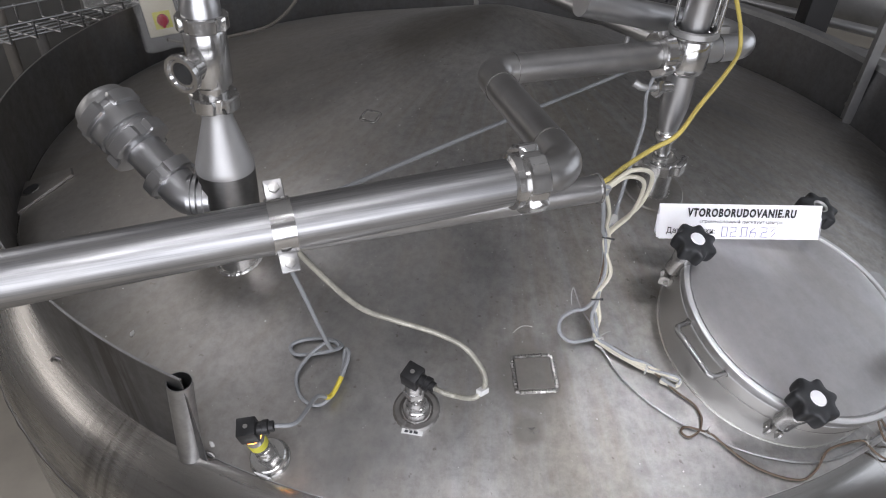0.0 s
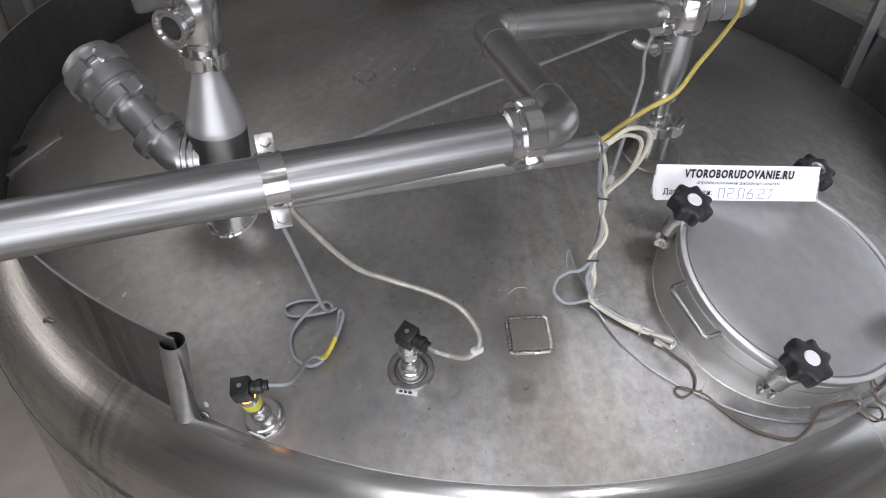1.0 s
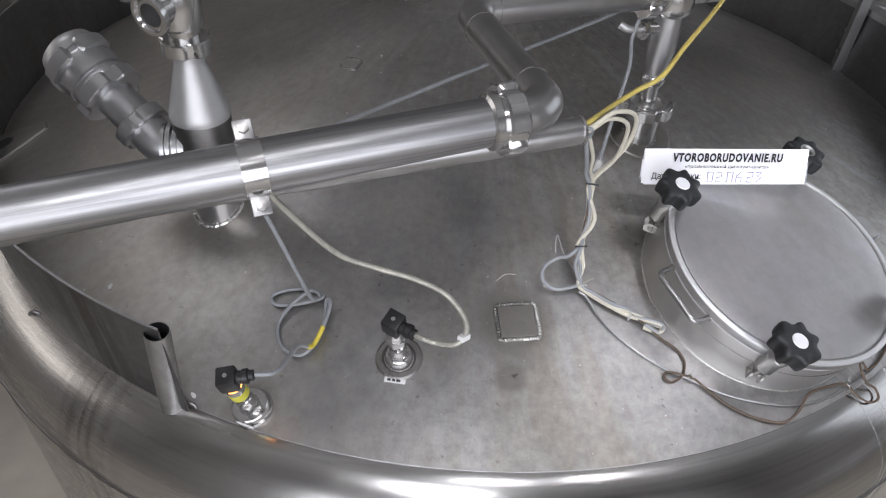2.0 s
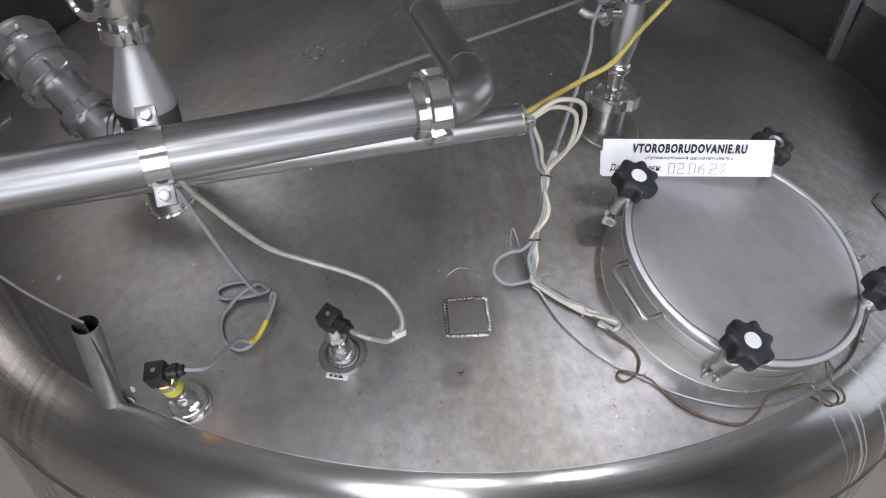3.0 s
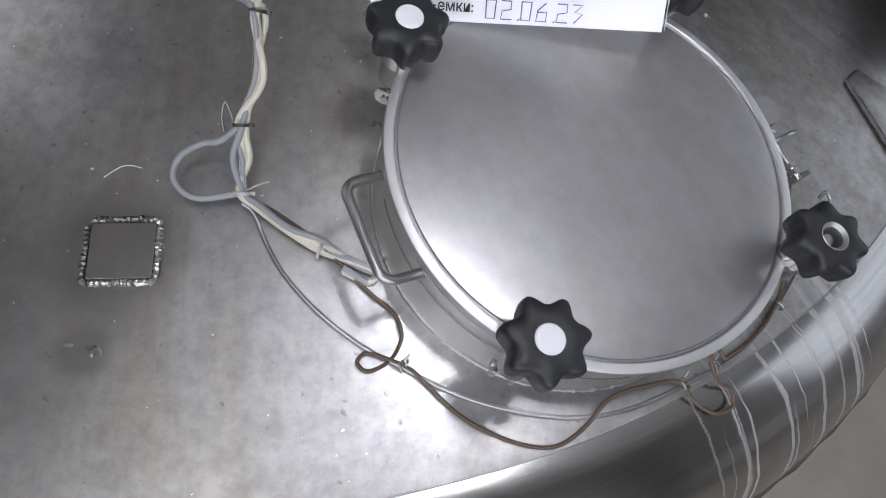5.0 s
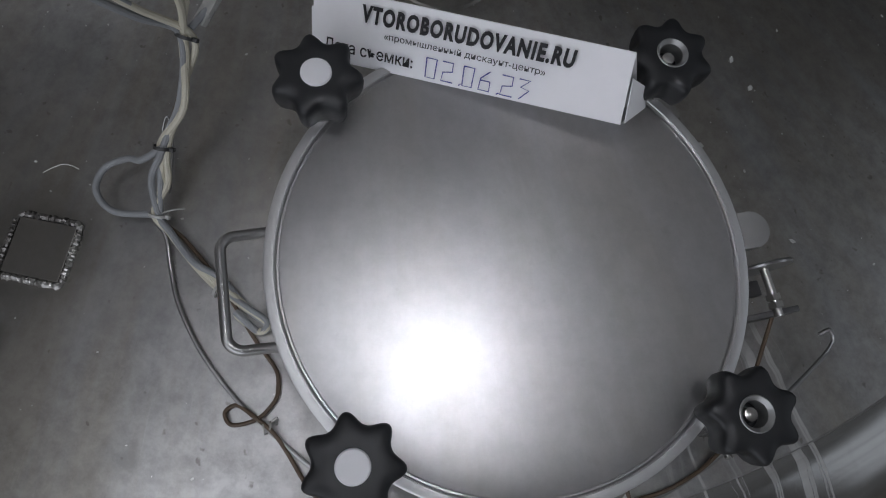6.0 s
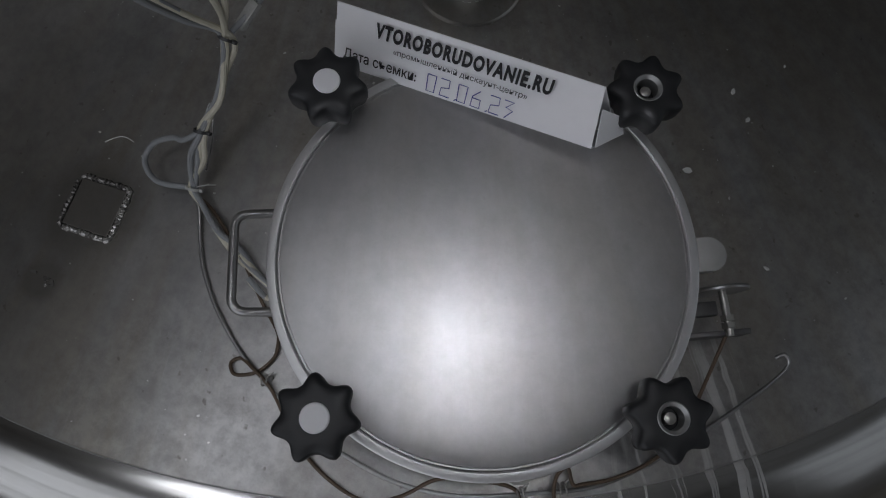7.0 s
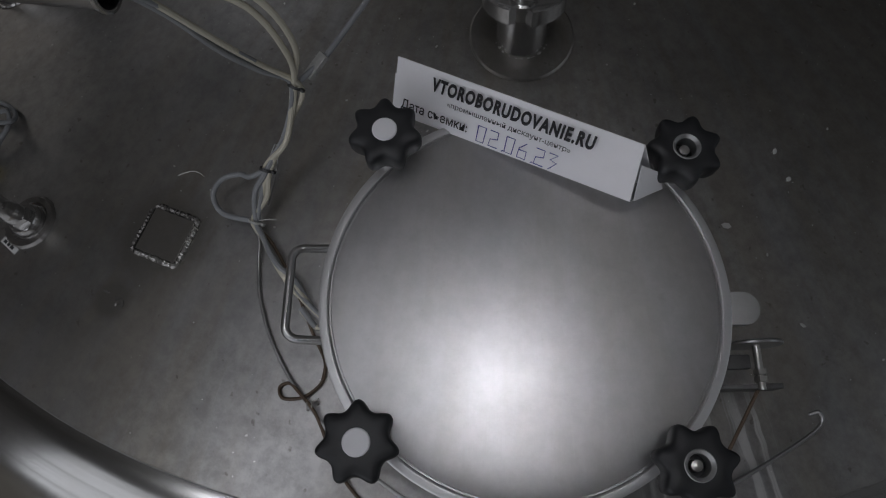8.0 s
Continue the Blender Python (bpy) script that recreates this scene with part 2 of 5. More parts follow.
PEN = simple("blue_pen", (0.05, 0.05, 0.26), 0.6, 0.0, 0.2)
CABLE_CREAM = simple("cream_cable_sheath", (0.58, 0.55, 0.45), 0.5, 0.0, 0.15, 70)
CABLE_GREY = simple("grey_cable_sheath", (0.27, 0.28, 0.29), 0.5, 0.0, 0.15, 70)
CABLE_BROWN = simple("brown_cable_sheath", (0.105, 0.072, 0.046), 0.5, 0.0, 0.3, 70)
CABLE_YELLOW = simple("yellow_cable_sheath", (0.50, 0.40, 0.10), 0.5, 0.0, 0.15, 70)
CABLE_BRAID = simple("clear_braided_cable", (0.41, 0.395, 0.34), 0.35, 0.3, 0.4, 320, 0.6, 0.0006)
TAPE_YELLOW = simple("yellow_tape", (0.62, 0.50, 0.06), 0.45, 0.0, 0.12)
LABEL_WHITE = simple("white_label", (0.72, 0.72, 0.71), 0.6, 0.0, 0.08)
BAND_YELLOW = simple("yellow_label", (0.55, 0.52, 0.06), 0.5, 0.0, 0.12)
CABLE_DULL = simple("dusty_grey_cable", (0.17, 0.155, 0.135), 0.6, 0.0, 0.2, 70)
TIE = simple("clear_plastic_tie", (0.42, 0.42, 0.40), 0.3, 0.0, 0.2)
TIE_DARK = simple("dark_plastic_tie", (0.04, 0.04, 0.04), 0.4, 0.0, 0.2)
WIRE = simple("galvanised_wire", (0.42, 0.42, 0.42), 0.35, 1.0, 0.2, 160)
ZINC = simple("zinc_bolt", (0.45, 0.44, 0.42), 0.35, 1.0, 0.25, 160)
DARK_STEEL = simple("dark_painted_steel", (0.035, 0.035, 0.037), 0.5, 0.0, 0.3, 20)
WALL_PAINT = simple("grey_wall_paint", (0.40, 0.385, 0.37), 0.85, 0.0, 0.2, 6)
BOUNCE_WHITE = simple("pale_bounce_band", (0.60, 0.60, 0.60), 0.3, 0.0, 0.1, 5)
CEILING_PAINT = simple("pale_ceiling_paint", (0.62, 0.615, 0.605), 0.9, 0.0, 0.12, 6)
FLOOR_TILE = simple("worn_tan_floor", (0.38, 0.345, 0.29), 0.5, 0.0, 0.25, 14)
FLAKE = simple("white_flake", (0.70, 0.70, 0.68), 0.8, 0.0, 0.1)
BOX_PLASTIC = simple("cream_plastic_box", (0.55, 0.51, 0.40), 0.5, 0.0, 0.1)
RED_PLASTIC = simple("red_plastic", (0.35, 0.03, 0.05), 0.4, 0.0, 0.2)
ORANGE_LABEL = simple("orange_label", (0.55, 0.28, 0.06), 0.5, 0.0, 0.1)
# Near-black paint for the shade inside openings.
HOLE_SHADE = simple("painted_hole_shade", (0.03, 0.03, 0.03), 0.6, 0.0, 0.2)
DULL_GREY = simple("dull_grey_paint", (0.17, 0.163, 0.152), 0.6, 0.0, 0.35, 12)

FILM, ft, fb = nodes_of("clear_plastic_film")
fb.inputs["Base Color"].default_value = (0.85, 0.85, 0.83, 1)
fb.inputs["Roughness"].default_value = 0.2
fb.inputs["Alpha"].default_value = 0.16
bump(ft, fb, grain(ft, 24, detail=5), 0.8, 0.01)


GLOW = simple("white_diffuser", (0.85, 0.85, 0.84), 0.5, 0.0, 0.03)
FILL_PANE = simple("milky_fill_pane", (0.6, 0.62, 0.65), 0.3, 0.0, 0.05)
AMBER, at_, ab = nodes_of("amber_led")
ab.inputs["Base Color"].default_value = (0.8, 0.3, 0.05, 1)
ab.inputs["Emission Color"].default_value = (1.0, 0.32, 0.06, 1)
ab.inputs["Emission Strength"].default_value = 2.5

# ---- geometry helpers ----
SLOPE, RIM = 0.3372, 1.2394


def roof_z(x, y, h=0.0):
    return SLOPE * (RIM - math.hypot(x, y)) + h


def on_roof(x, y, h=0.0):
    return Vector((x, y, roof_z(x, y, h)))


def roof_frame(x, y):
    """A pose on the roof: x along the rim, y up the slope, z the roof's outward normal."""
    r = math.hypot(x, y)
    n = Vector((SLOPE * x / r, SLOPE * y / r, 1)).normalized()
    ex = Vector((-y / r, x / r, 0))
    ey = n.cross(ex)
    m = Matrix((ex, ey, n)).transposed().to_4x4()
    return Matrix.Translation(on_roof(x, y)) @ m


def axis_frame(origin, z, x=None):
    z = Vector(z).normalized()
    x = Vector(x) if x is not None else (Vector((1, 0, 0)) if abs(z.x) < 0.9 else Vector((0, 1, 0)))
    y = z.cross(x).normalized()
    x = y.cross(z)
    return Matrix.Translation(origin) @ Matrix((x, y, z)).transposed().to_4x4()


def lathe(profile, seg=48, m=None, bm=None, closed=False):
    """Turns (radius, height) pairs about z."""
    bm = bm or bmesh.new()
    m = m or Matrix()
    rings = []
    for r, z in profile:
        if r < 1e-6:
            rings.append([bm.verts.new(m @ Vector((0, 0, z)))])
        else:
            rings.append([bm.verts.new(m @ Vector((r * math.cos(2 * math.pi * i / seg), r * math.sin(2 * math.pi * i / seg), z))) for i in range(seg)])
    pairs = list(zip(rings, rings[1:]))
    if closed:
        pairs.append((rings[-1], rings[0]))
    for a, b in pairs:
        for i in range(seg):
            j = (i + 1) % seg
            va = [a[i], a[j]] if len(a) > 1 else [a[0]]
            vb = [b[j], b[i]] if len(b) > 1 else [b[0]]
            if len(va) + len(vb) > 2:
                bm.faces.new(va + vb)
    return bm


def spline(pts, n=8):
    """Catmull-Rom through pts."""
    p = [Vector(q) for q in pts]
    p = [2 * p[0] - p[1]] + p + [2 * p[-1] - p[-2]]
    out = []
    for i in range(1, len(p) - 2):
        for k in range(n):
            u = k / n
            out.append(0.5 * (2 * p[i] + (p[i + 1] - p[i - 1]) * u + (2 * p[i - 1] - 5 * p[i] + 4 * p[i + 1] - p[i + 2]) * u * u
                              + (3 * p[i] - p[i - 1] - 3 * p[i + 1] + p[i + 2]) * u ** 3))
    out.append(p[-2])
    return out


def sweep(pts, radius, seg=12, bm=None, cap=True):
    """A round tube along pts; radius is a number or one for each point."""
    bm = bm or bmesh.new()
    pts = [Vector(p) for p in pts]
    side = None
    rings = []
    for i, p in enumerate(pts):
        d = (pts[min(i + 1, len(pts) - 1)] - pts[max(i - 1, 0)]).normalized()
        if side is None:
            side = d.orthogonal().normalized()
        side = (side - d * side.dot(d)).normalized()
        up = d.cross(side)
        r = radius[i] if isinstance(radius, (list, tuple)) else radius
        rings.append([bm.verts.new(p + r * (math.cos(2 * math.pi * k / seg) * side + math.sin(2 * math.pi * k / seg) * up)) for k in range(seg)])
    for a, b in zip(rings, rings[1:]):
        for k in range(seg):
            bm.faces.new((a[k], a[(k + 1) % seg], b[(k + 1) % seg], b[k]))
    if cap:
        bm.faces.new(rings[0][::-1])
        bm.faces.new(rings[-1])
    return bm


def arc(a, corner, b, radius, n=10):
    """Straight from a towards corner, a bend of that radius, and on to b."""
    a, c, b = Vector(a), Vector(corner), Vector(b)
    u, v = (a - c).normalized(), (b - c).normalized()
    half = u.angle(v) / 2
    cut = radius / math.tan(half)
    centre = c + (u + v).normalized() * radius / math.sin(half)
    p, q = c + u * cut - centre, c + v * cut - centre
    out = [a]
    for i in range(n + 1):
        out.append(centre + p.lerp(q, i / n).normalized() * p.length)
    return out + [b]


def box(sx, sy, sz, m=None, bevel=0.0, bm=None):
    bm = bm or bmesh.new()
    made = bmesh.ops.create_cube(bm, size=1.0, matrix=(m or Matrix()) @ Matrix.Diagonal((sx, sy, sz, 1)))
    if bevel:
        edges = list({e for v in made["verts"] for e in v.link_edges})
        bmesh.ops.bevel(bm, geom=edges, offset=bevel, segments=2, affect="EDGES", profile=0.6)
    return bm


def prism(outline, z0, z1, m=None, bm=None, bevel=0.0):
    """A flat outline given thickness from z0 to z1."""
    bm = bm or bmesh.new()
    m = m or Matrix()
    lo = [bm.verts.new(m @ Vector((x, y, z0))) for x, y in outline]
    hi = [bm.verts.new(m @ Vector((x, y, z1))) for x, y in outline]
    n = len(outline)
    top = bm.faces.new(hi)
    bm.faces.new(lo[::-1])
    for i in range(n):
        bm.faces.new((lo[i], lo[(i + 1) % n], hi[(i + 1) % n], hi[i]))
    if bevel:
        bmesh.ops.bevel(bm, geom=list(top.edges), offset=bevel, segments=2, affect="EDGES", profile=0.6)
    return bm


def mesh_object(name, bm, material, smooth=True):
    bmesh.ops.recalc_face_normals(bm, faces=bm.faces)
    me = bpy.data.meshes.new(name)
    bm.to_mesh(me)
    bm.free()
    me.materials.append(material)
    if smooth:
        me.polygons.foreach_set("use_smooth", [True] * len(me.polygons))
        me.set_sharp_from_angle(angle=radians(38))
    return new(name, me)


def part(name, bm, material, parent, label="", smooth=True):
    ob = mesh_object(name, bm, material, smooth)
    ob.parent = parent
    if parent.type == "EMPTY":
        ob.matrix_parent_inverse = parent.matrix_basis.inverted()
    if label:
        ob["label"] = label
    return ob


def thing(name, at, label, category, group="", kind=""):
    ob = new(name)
    ob.empty_display_size = 0.05
    ob.location = at
    return tagged(ob, label, category, group, kind)


def solo(name, bm, material, label, category, group="", kind="", smooth=True):
    return tagged(mesh_object(name, bm, material, smooth), label, category, group, kind)


def bead_ring(radius, thick, m, count, bm=None, z=None, wobble=0.25):
    """A closed weld bead; z(angle) lets it follow a curved plate."""
    bm = bm or bmesh.new()
    rng = random.Random(int(radius * 1e5))
    rings = []
    for i in range(count):
        a = 2 * math.pi * i / count
        zz = z(a) if z else 0.0
        r = thick * (1 + wobble * rng.uniform(-1, 1) + wobble * math.sin(i * 2.1))
        c = Vector((radius * math.cos(a), radius * math.sin(a), zz))
        o = Vector((math.cos(a), math.sin(a), 0))
        rings.append([bm.verts.new(m @ (c + r * (math.cos(k * math.pi / 3) * o + math.sin(k * math.pi / 3) * Vector((0, 0, 1))))) for k in range(6)])
    for i in range(count):
        a, b = rings[i], rings[(i + 1) % count]
        for k in range(6):
            bm.faces.new((a[k], a[(k + 1) % 6], b[(k + 1) % 6], b[k]))
    return bm


def union_nut(m, inner, outer, length, lugs=4):
    """A round slotted nut, dairy style, along z of m, centred."""
    seg = 48
    bm = bmesh.new()
    rings = []
    h = length / 2
    for z, fac in ((-h, 0.94), (-h * 0.8, 1.0), (h * 0.8, 1.0), (h, 0.94)):
        ring = []
        for i in range(seg):
            a = 2 * math.pi * i / seg
            slot = (i % (seg // lugs)) < 3
            r = (outer * 0.86 if slot else outer) * fac
            ring.append(bm.verts.new(m @ Vector((r * math.cos(a), r * math.sin(a), z))))
        rings.append(ring)
    for z in (h, -h):
        rings.append([bm.verts.new(m @ Vector((inner * math.cos(2 * math.pi * i / seg), inner * math.sin(2 * math.pi * i / seg), z))) for i in range(seg)])
    for a, b in zip(rings, rings[1:] + rings[:1]):
        for i in range(seg):
            bm.faces.new((a[i], a[(i + 1) % seg], b[(i + 1) % seg], b[i]))
    return bm


def hex_nut(m, across, height):
    bm = prism([(across / 2 / math.cos(math.pi / 6) * math.cos(k * math.pi / 3), across / 2 / math.cos(math.pi / 6) * math.sin(k * math.pi / 3)) for k in range(6)], 0, height, m, bevel=across * 0.04)
    return bm


# ---- the room ----
FLOOR_Z, CEIL_Z = -0.66, 3.9
floor = solo("floor", box(10.4, 10.4, 0.1, pose(0, 1, FLOOR_Z - 0.05)), FLOOR_TILE, "worn tan platform floor around the tank", "floor", kind="structure")
ceiling = solo("ceiling", box(10.4, 10.4, 0.1, pose(0, 1, CEIL_Z + 0.05)), CEILING_PAINT, "pale painted ceiling over the tank hall", "ceiling", kind="structure")
for nm, sx, sy, px, py in (("wall_north", 10.0, 0.2, 0, 6.1), ("wall_south", 10.0, 0.2, 0, -4.1), ("wall_east", 0.2, 10.4, 5.1, 1), ("wall_west", 0.2, 10.4, -5.1, 1)):
    solo(nm, box(sx, sy, CEIL_Z - FLOOR_Z, pose(px, py, (CEIL_Z + FLOOR_Z) / 2)), WALL_PAINT, "plain grey painted wall of the tank hall", "wall", kind="structure")


# Pale bands added low on unseen walls, for the steel to reflect.
for nm, sx, sy, px, py in (("trim_north", 9.98, 0.02, 0, 5.99), ("trim_south", 9.98, 0.02, 0, -3.99), ("trim_east", 0.02, 9.9, 4.99, 1)):
    top = {"trim_north": 0.9, "trim_south": -0.36, "trim_east": 0.28}[nm]
    solo(nm, box(sx, sy, top - FLOOR_Z, pose(px, py, (top + FLOOR_Z) / 2)), BOUNCE_WHITE, "unseen pale wall band added to reflect light onto the steel", "wall tiles", kind="structure")


# Body for each added lamp, hung out of view.
def stand_in_lamp(at, target, r):
    t = thing("stand_in_lamp", at, "unseen round lamp added to light the steel", "ceiling lamp", "ceiling lamps")
    m = aimed(at, target) @ pose(0, 0, 0, 180, 0, 0)
    part("housing", lathe([(0.0, -0.159), (r * 0.4, -0.155), (r * 0.9, -0.06), (r + 0.015, 0.0), (r + 0.015, 0.012), (r, 0.012), (r, 0.002), (0.0, 0.002)], 40, m), DARK_STEEL, t)
    top = m @ Vector((0, 0, -0.15))
    part("rod", sweep([top, Vector((top.x, top.y, CEIL_Z))], 0.008, 8), DARK_STEEL, t)
    part("diffuser", lathe([(0.0, 0.016), (r * 0.7, 0.013), (r - 0.001, 0.004)], 40, m), GLOW, t, "white diffuser of the added lamp")


for at, target, r, radiance, beam in LAMPS:
    stand_in_lamp(at, target, r)
# Panes and frames made up to carry the three fill panels.
south = thing("added_window_1", (0.5, -4.0, 0.3), "unseen window band added behind the walkway as fill light", "window", kind="structure")
for i in range(4):
    part("pane", box(1.02, 0.012, 2.3, pose(-1.12 + 1.08 * i, -3.985, 0.85), 0.002), FILL_PANE, south)
part("frame", box(4.40, 0.010, 2.38, pose(0.5, -3.990, 0.85)), DARK_STEEL, south)
west = thing("added_window_2", (-5.0, 0.0, 0.5), "unseen window band added beside the tank as fill light", "window", kind="structure")
for i in range(4):
    part("pane", box(0.012, 1.02, 1.2, pose(-4.985, -1.6 + 1.08 * i, 1.55), 0.002), FILL_PANE, west)
part("frame", box(0.010, 4.40, 1.28, pose(-4.990, 0.02, 1.55)), DARK_STEEL, west)
east = thing("added_window_3", (5.0, 0.8, 0.3), "unseen window band added beyond the hatch as fill light", "window", kind="structure")
for i in range(4):
    part("pane", box(0.012, 1.12, 2.8, pose(4.985, -0.95 + 1.18 * i, 1.75), 0.002), FILL_PANE, east)
part("frame", box(0.010, 4.80, 2.88, pose(4.990, 0.82, 1.75)), DARK_STEEL, east)

# ---- the tank ----
SHELL = 1.355
KNUCKLE = (SHELL - RIM) / (1 - math.sin(math.atan(SLOPE)))
KZ = -KNUCKLE * math.cos(math.atan(SLOPE))
tank = thing("storage_tank", (0, 0, FLOOR_Z), "large stainless steel tank with a stained conical roof", "tank")


def ring_sheet(profile, seg, inner=0.004):
    """A turned sheet with thickness below it."""
    under = [(max(r - inner * 0.3, 0.0), z - inner) for r, z in reversed(profile)]
    return lathe(profile + under, seg)


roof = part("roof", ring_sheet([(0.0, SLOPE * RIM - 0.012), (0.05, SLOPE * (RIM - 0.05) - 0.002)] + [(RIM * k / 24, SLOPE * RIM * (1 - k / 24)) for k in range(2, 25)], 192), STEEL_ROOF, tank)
ang0 = math.atan(SLOPE)
bend = [(SHELL - KNUCKLE + KNUCKLE * math.sin(ang0 + (math.pi / 2 - ang0) * k / 14), KZ + KNUCKLE * math.cos(ang0 + (math.pi / 2 - ang0) * k / 14)) for k in range(15)]
bend[0] = (RIM - 0.001, -0.002)
part("knuckle", ring_sheet(bend, 192), STEEL_EDGE, tank, "smooth rolled edge of the roof, streaked with lime")
part("shell", ring_sheet([(SHELL, KZ - 0.004), (SHELL, FLOOR_Z)], 192), STEEL_EDGE, tank)
part("seam", bead_ring(RIM, 0.0009, pose(0, 0, -0.0003), 260, wobble=0.1), STEEL_LID, tank, "bright ground weld seam")
part("seam", bead_ring(SHELL, 0.0035, pose(0, 0, KZ), 300), WELD_DARK, tank)


def patch(x, y, w, d, thick, turn, bright):
    """A plate let into the roof with a weld bead round it."""
    f = roof_frame(x, y) @ pose(0, 0, 0, 0, 0, turn)
    plate = part("patch_plate", box(w - thick, d - thick, 0.003, f @ pose(0, 0, 0.0008), 0.0008), STEEL_ROOF, tank, smooth=False)
    rng = random.Random(int(w * 1e4))
    corners = [(-w / 2, -d / 2), (w / 2, -d / 2), (w / 2, d / 2), (-w / 2, d / 2)]
    c = 0.007
    for i in range(4):
        (x0, y0), (x1, y1) = corners[i], corners[(i + 1) % 4]
        (x2, y2) = corners[(i + 2) % 4]
        u, v = Vector((x1 - x0, y1 - y0)).normalized(), Vector((x2 - x1, y2 - y1)).normalized()
        a, b = Vector((x0, y0)) + u * c, Vector((x1, y1)) - u * c
        flat = [a.lerp(b, k / 46) for k in range(47)] + [b + u * c * math.sin(q) + v * c * (1 - math.cos(q)) for q in (0.3, 0.6, 0.9, 1.2, 1.5)]
        pts = [f @ Vector((p.x + rng.uniform(-0.0006, 0.0006), p.y + rng.uniform(-0.0006, 0.0006), 0.0006)) for p in flat]
        rad = [thick * (0.44 + 0.08 * math.sin(k * 1.35) + rng.uniform(-0.09, 0.09)) for k in range(len(pts))]
        part("weld", sweep(pts, rad, 7), WELD if i in bright else WELD_DARK, plate)


patch(0.068, -0.991, 0.073, 0.068, 0.008, 4.0, (0, 1))
patch(-0.298, -0.376, 0.042, 0.034, 0.007, 12.0, ())

# dent with grinding marks on the roof
scar = roof_frame(0.055, -1.090)
rng = random.Random(5)
bm = bmesh.new()
for k in range(7):
    q = scar @ pose(rng.uniform(-0.018, 0.018), rng.uniform(-0.006, 0.006), 0.0, rng.uniform(-14, 14), rng.uniform(-14, 14), rng.uniform(0, 180))
    s_ = rng.uniform(0.003, 0.006)
    prism([(s_ * rng.uniform(0.5, 1.2) * math.cos(a), 0.45 * s_ * rng.uniform(0.5, 1.2) * math.sin(a)) for a in np.linspace(0, 2 * math.pi, 7, endpoint=False)], -0.0006, 0.0006, q, bm)
part("grinding_scar", bm, WELD_DARK, tank, smooth=False)


def lifting_lug(x, y, mirror):
    """A triangular plate on edge-welded feet, with a hole, beside the guard."""
    f = roof_frame(x, y)
    s = mirror
    out = [(-0.085, -0.075), (0.075, -0.085), (0.105, -0.045), (0.0, 0.115), (-0.05, 0.105)]
    out = [(s * a * 0.8, b * 0.8) for a, b in out]
    if s < 0:
        out.reverse()
    lug = part("lifting_lug", prism(out, 0.0, 0.007, f, bevel=0.0015), STEEL_ROOF, tank, "triangular welded lifting plate")
    part("hole_rim", lathe([(0.020, 0.0072), (0.023, 0.0085), (0.026, 0.0072)], 28, f @ pose(s * -0.008, -0.016, 0)), WELD_DARK, lug)
    # dark disc on the uncut plate, painting the shade in the hole
    part("hole", lathe([(0.0, 0.0076), (0.0215, 0.0076)], 28, f @ pose(s * -0.008, -0.016, 0)), HOLE_SHADE, lug)
    n = len(out)
    for i in range(n):
        a, b = out[i], out[(i + 1) % n]
        k = 14
        pts = [f @ Vector((a[0] + (b[0] - a[0]) * j / k, a[1] + (b[1] - a[1]) * j / k, 0.002)) for j in range(k + 1)]
        part("weld", sweep(pts, [0.0038 + 0.0008 * math.sin(j * 2.3) for j in range(k + 1)], 6), WELD_DARK, lug)


lifting_lug(-1.135, -0.41, 1)
lifting_lug(1.04, -0.57, -1)

# ---- the guard sheet round the roof ----
guard = thing("guard_collar", (-1.25, 0, -0.02), "dull steel guard sheet standing round the tank roof", "guard")
A0, A1 = math.radians(247.6), math.radians(-16.0)


def guard_strip(a0, a1, prof, n):
    bm = bmesh.new()
    rows = []
    for i in range(n + 1):
        a = a0 + (a1 - a0) * i / n
        rows.append([bm.verts.new((r * math.cos(a), r * math.sin(a), z)) for r, z in prof])
    for p, q in zip(rows, rows[1:]):
        for k in range(len(prof)):
            j = (k + 1) % len(prof)
            bm.faces.new((p[k], p[j], q[j], q[k]))
    bm.faces.new(rows[0])
    bm.faces.new(rows[-1][::-1])
    return bm


part("sheet", guard_strip(A0, A1, [(1.246, -0.012), (1.258, 0.203), (1.2605, 0.203), (1.2485, -0.012)], 160), STEEL_GUARD, guard)
part("top_edge", guard_strip(A0, math.radians(130), [(1.2572, 0.2032), (1.2572, 0.2050), (1.2612, 0.2050), (1.2612, 0.2032)], 90), STEEL_ROLL, guard, "bright cut edge")
part("lip", guard_strip(math.radians(125), A1, [(1.257, 0.186), (1.257, 0.204), (1.315, 0.200), (1.315, 0.196), (1.2615, 0.199), (1.2615, 0.186)], 90), STEEL_MATT, guard, "bent-out pale upper lip")
roll_at = Vector((-0.508, -1.141, -0.006))
m = axis_frame(roll_at, (0.018, -0.008, 0.2))
part("rolled_end", lathe([(0.0195, 0.0), (0.0195, 0.190), (0.0180, 0.190), (0.0180, 0.0)], 40, m, closed=True), STEEL_ROLL, guard, "sheet end rolled into an upright tube")
part("eyelet", sweep([roll_at + Vector((0.030 + 0.012 * math.cos(a), -0.006 + 0.003 * math.sin(a), 0.004 + 0.009 * math.sin(a))) for a in np.linspace(0, 6.28, 22)], 0.0028, 8), WELD_DARK, guard)
part("eyelet", sweep([Vector((-0.83, -0.945, -0.012)) + Vector((0.010 * math.cos(a), -0.003, 0.010 * math.sin(a))) for a in np.linspace(0, 6.28, 22)], 0.0028, 8), WELD_DARK, guard)
az = 14.2
ca, sa = math.cos(math.radians(az)), math.sin(math.radians(az))
f = pose(1.226 * ca, 1.226 * sa, 0, 0, 0, az)
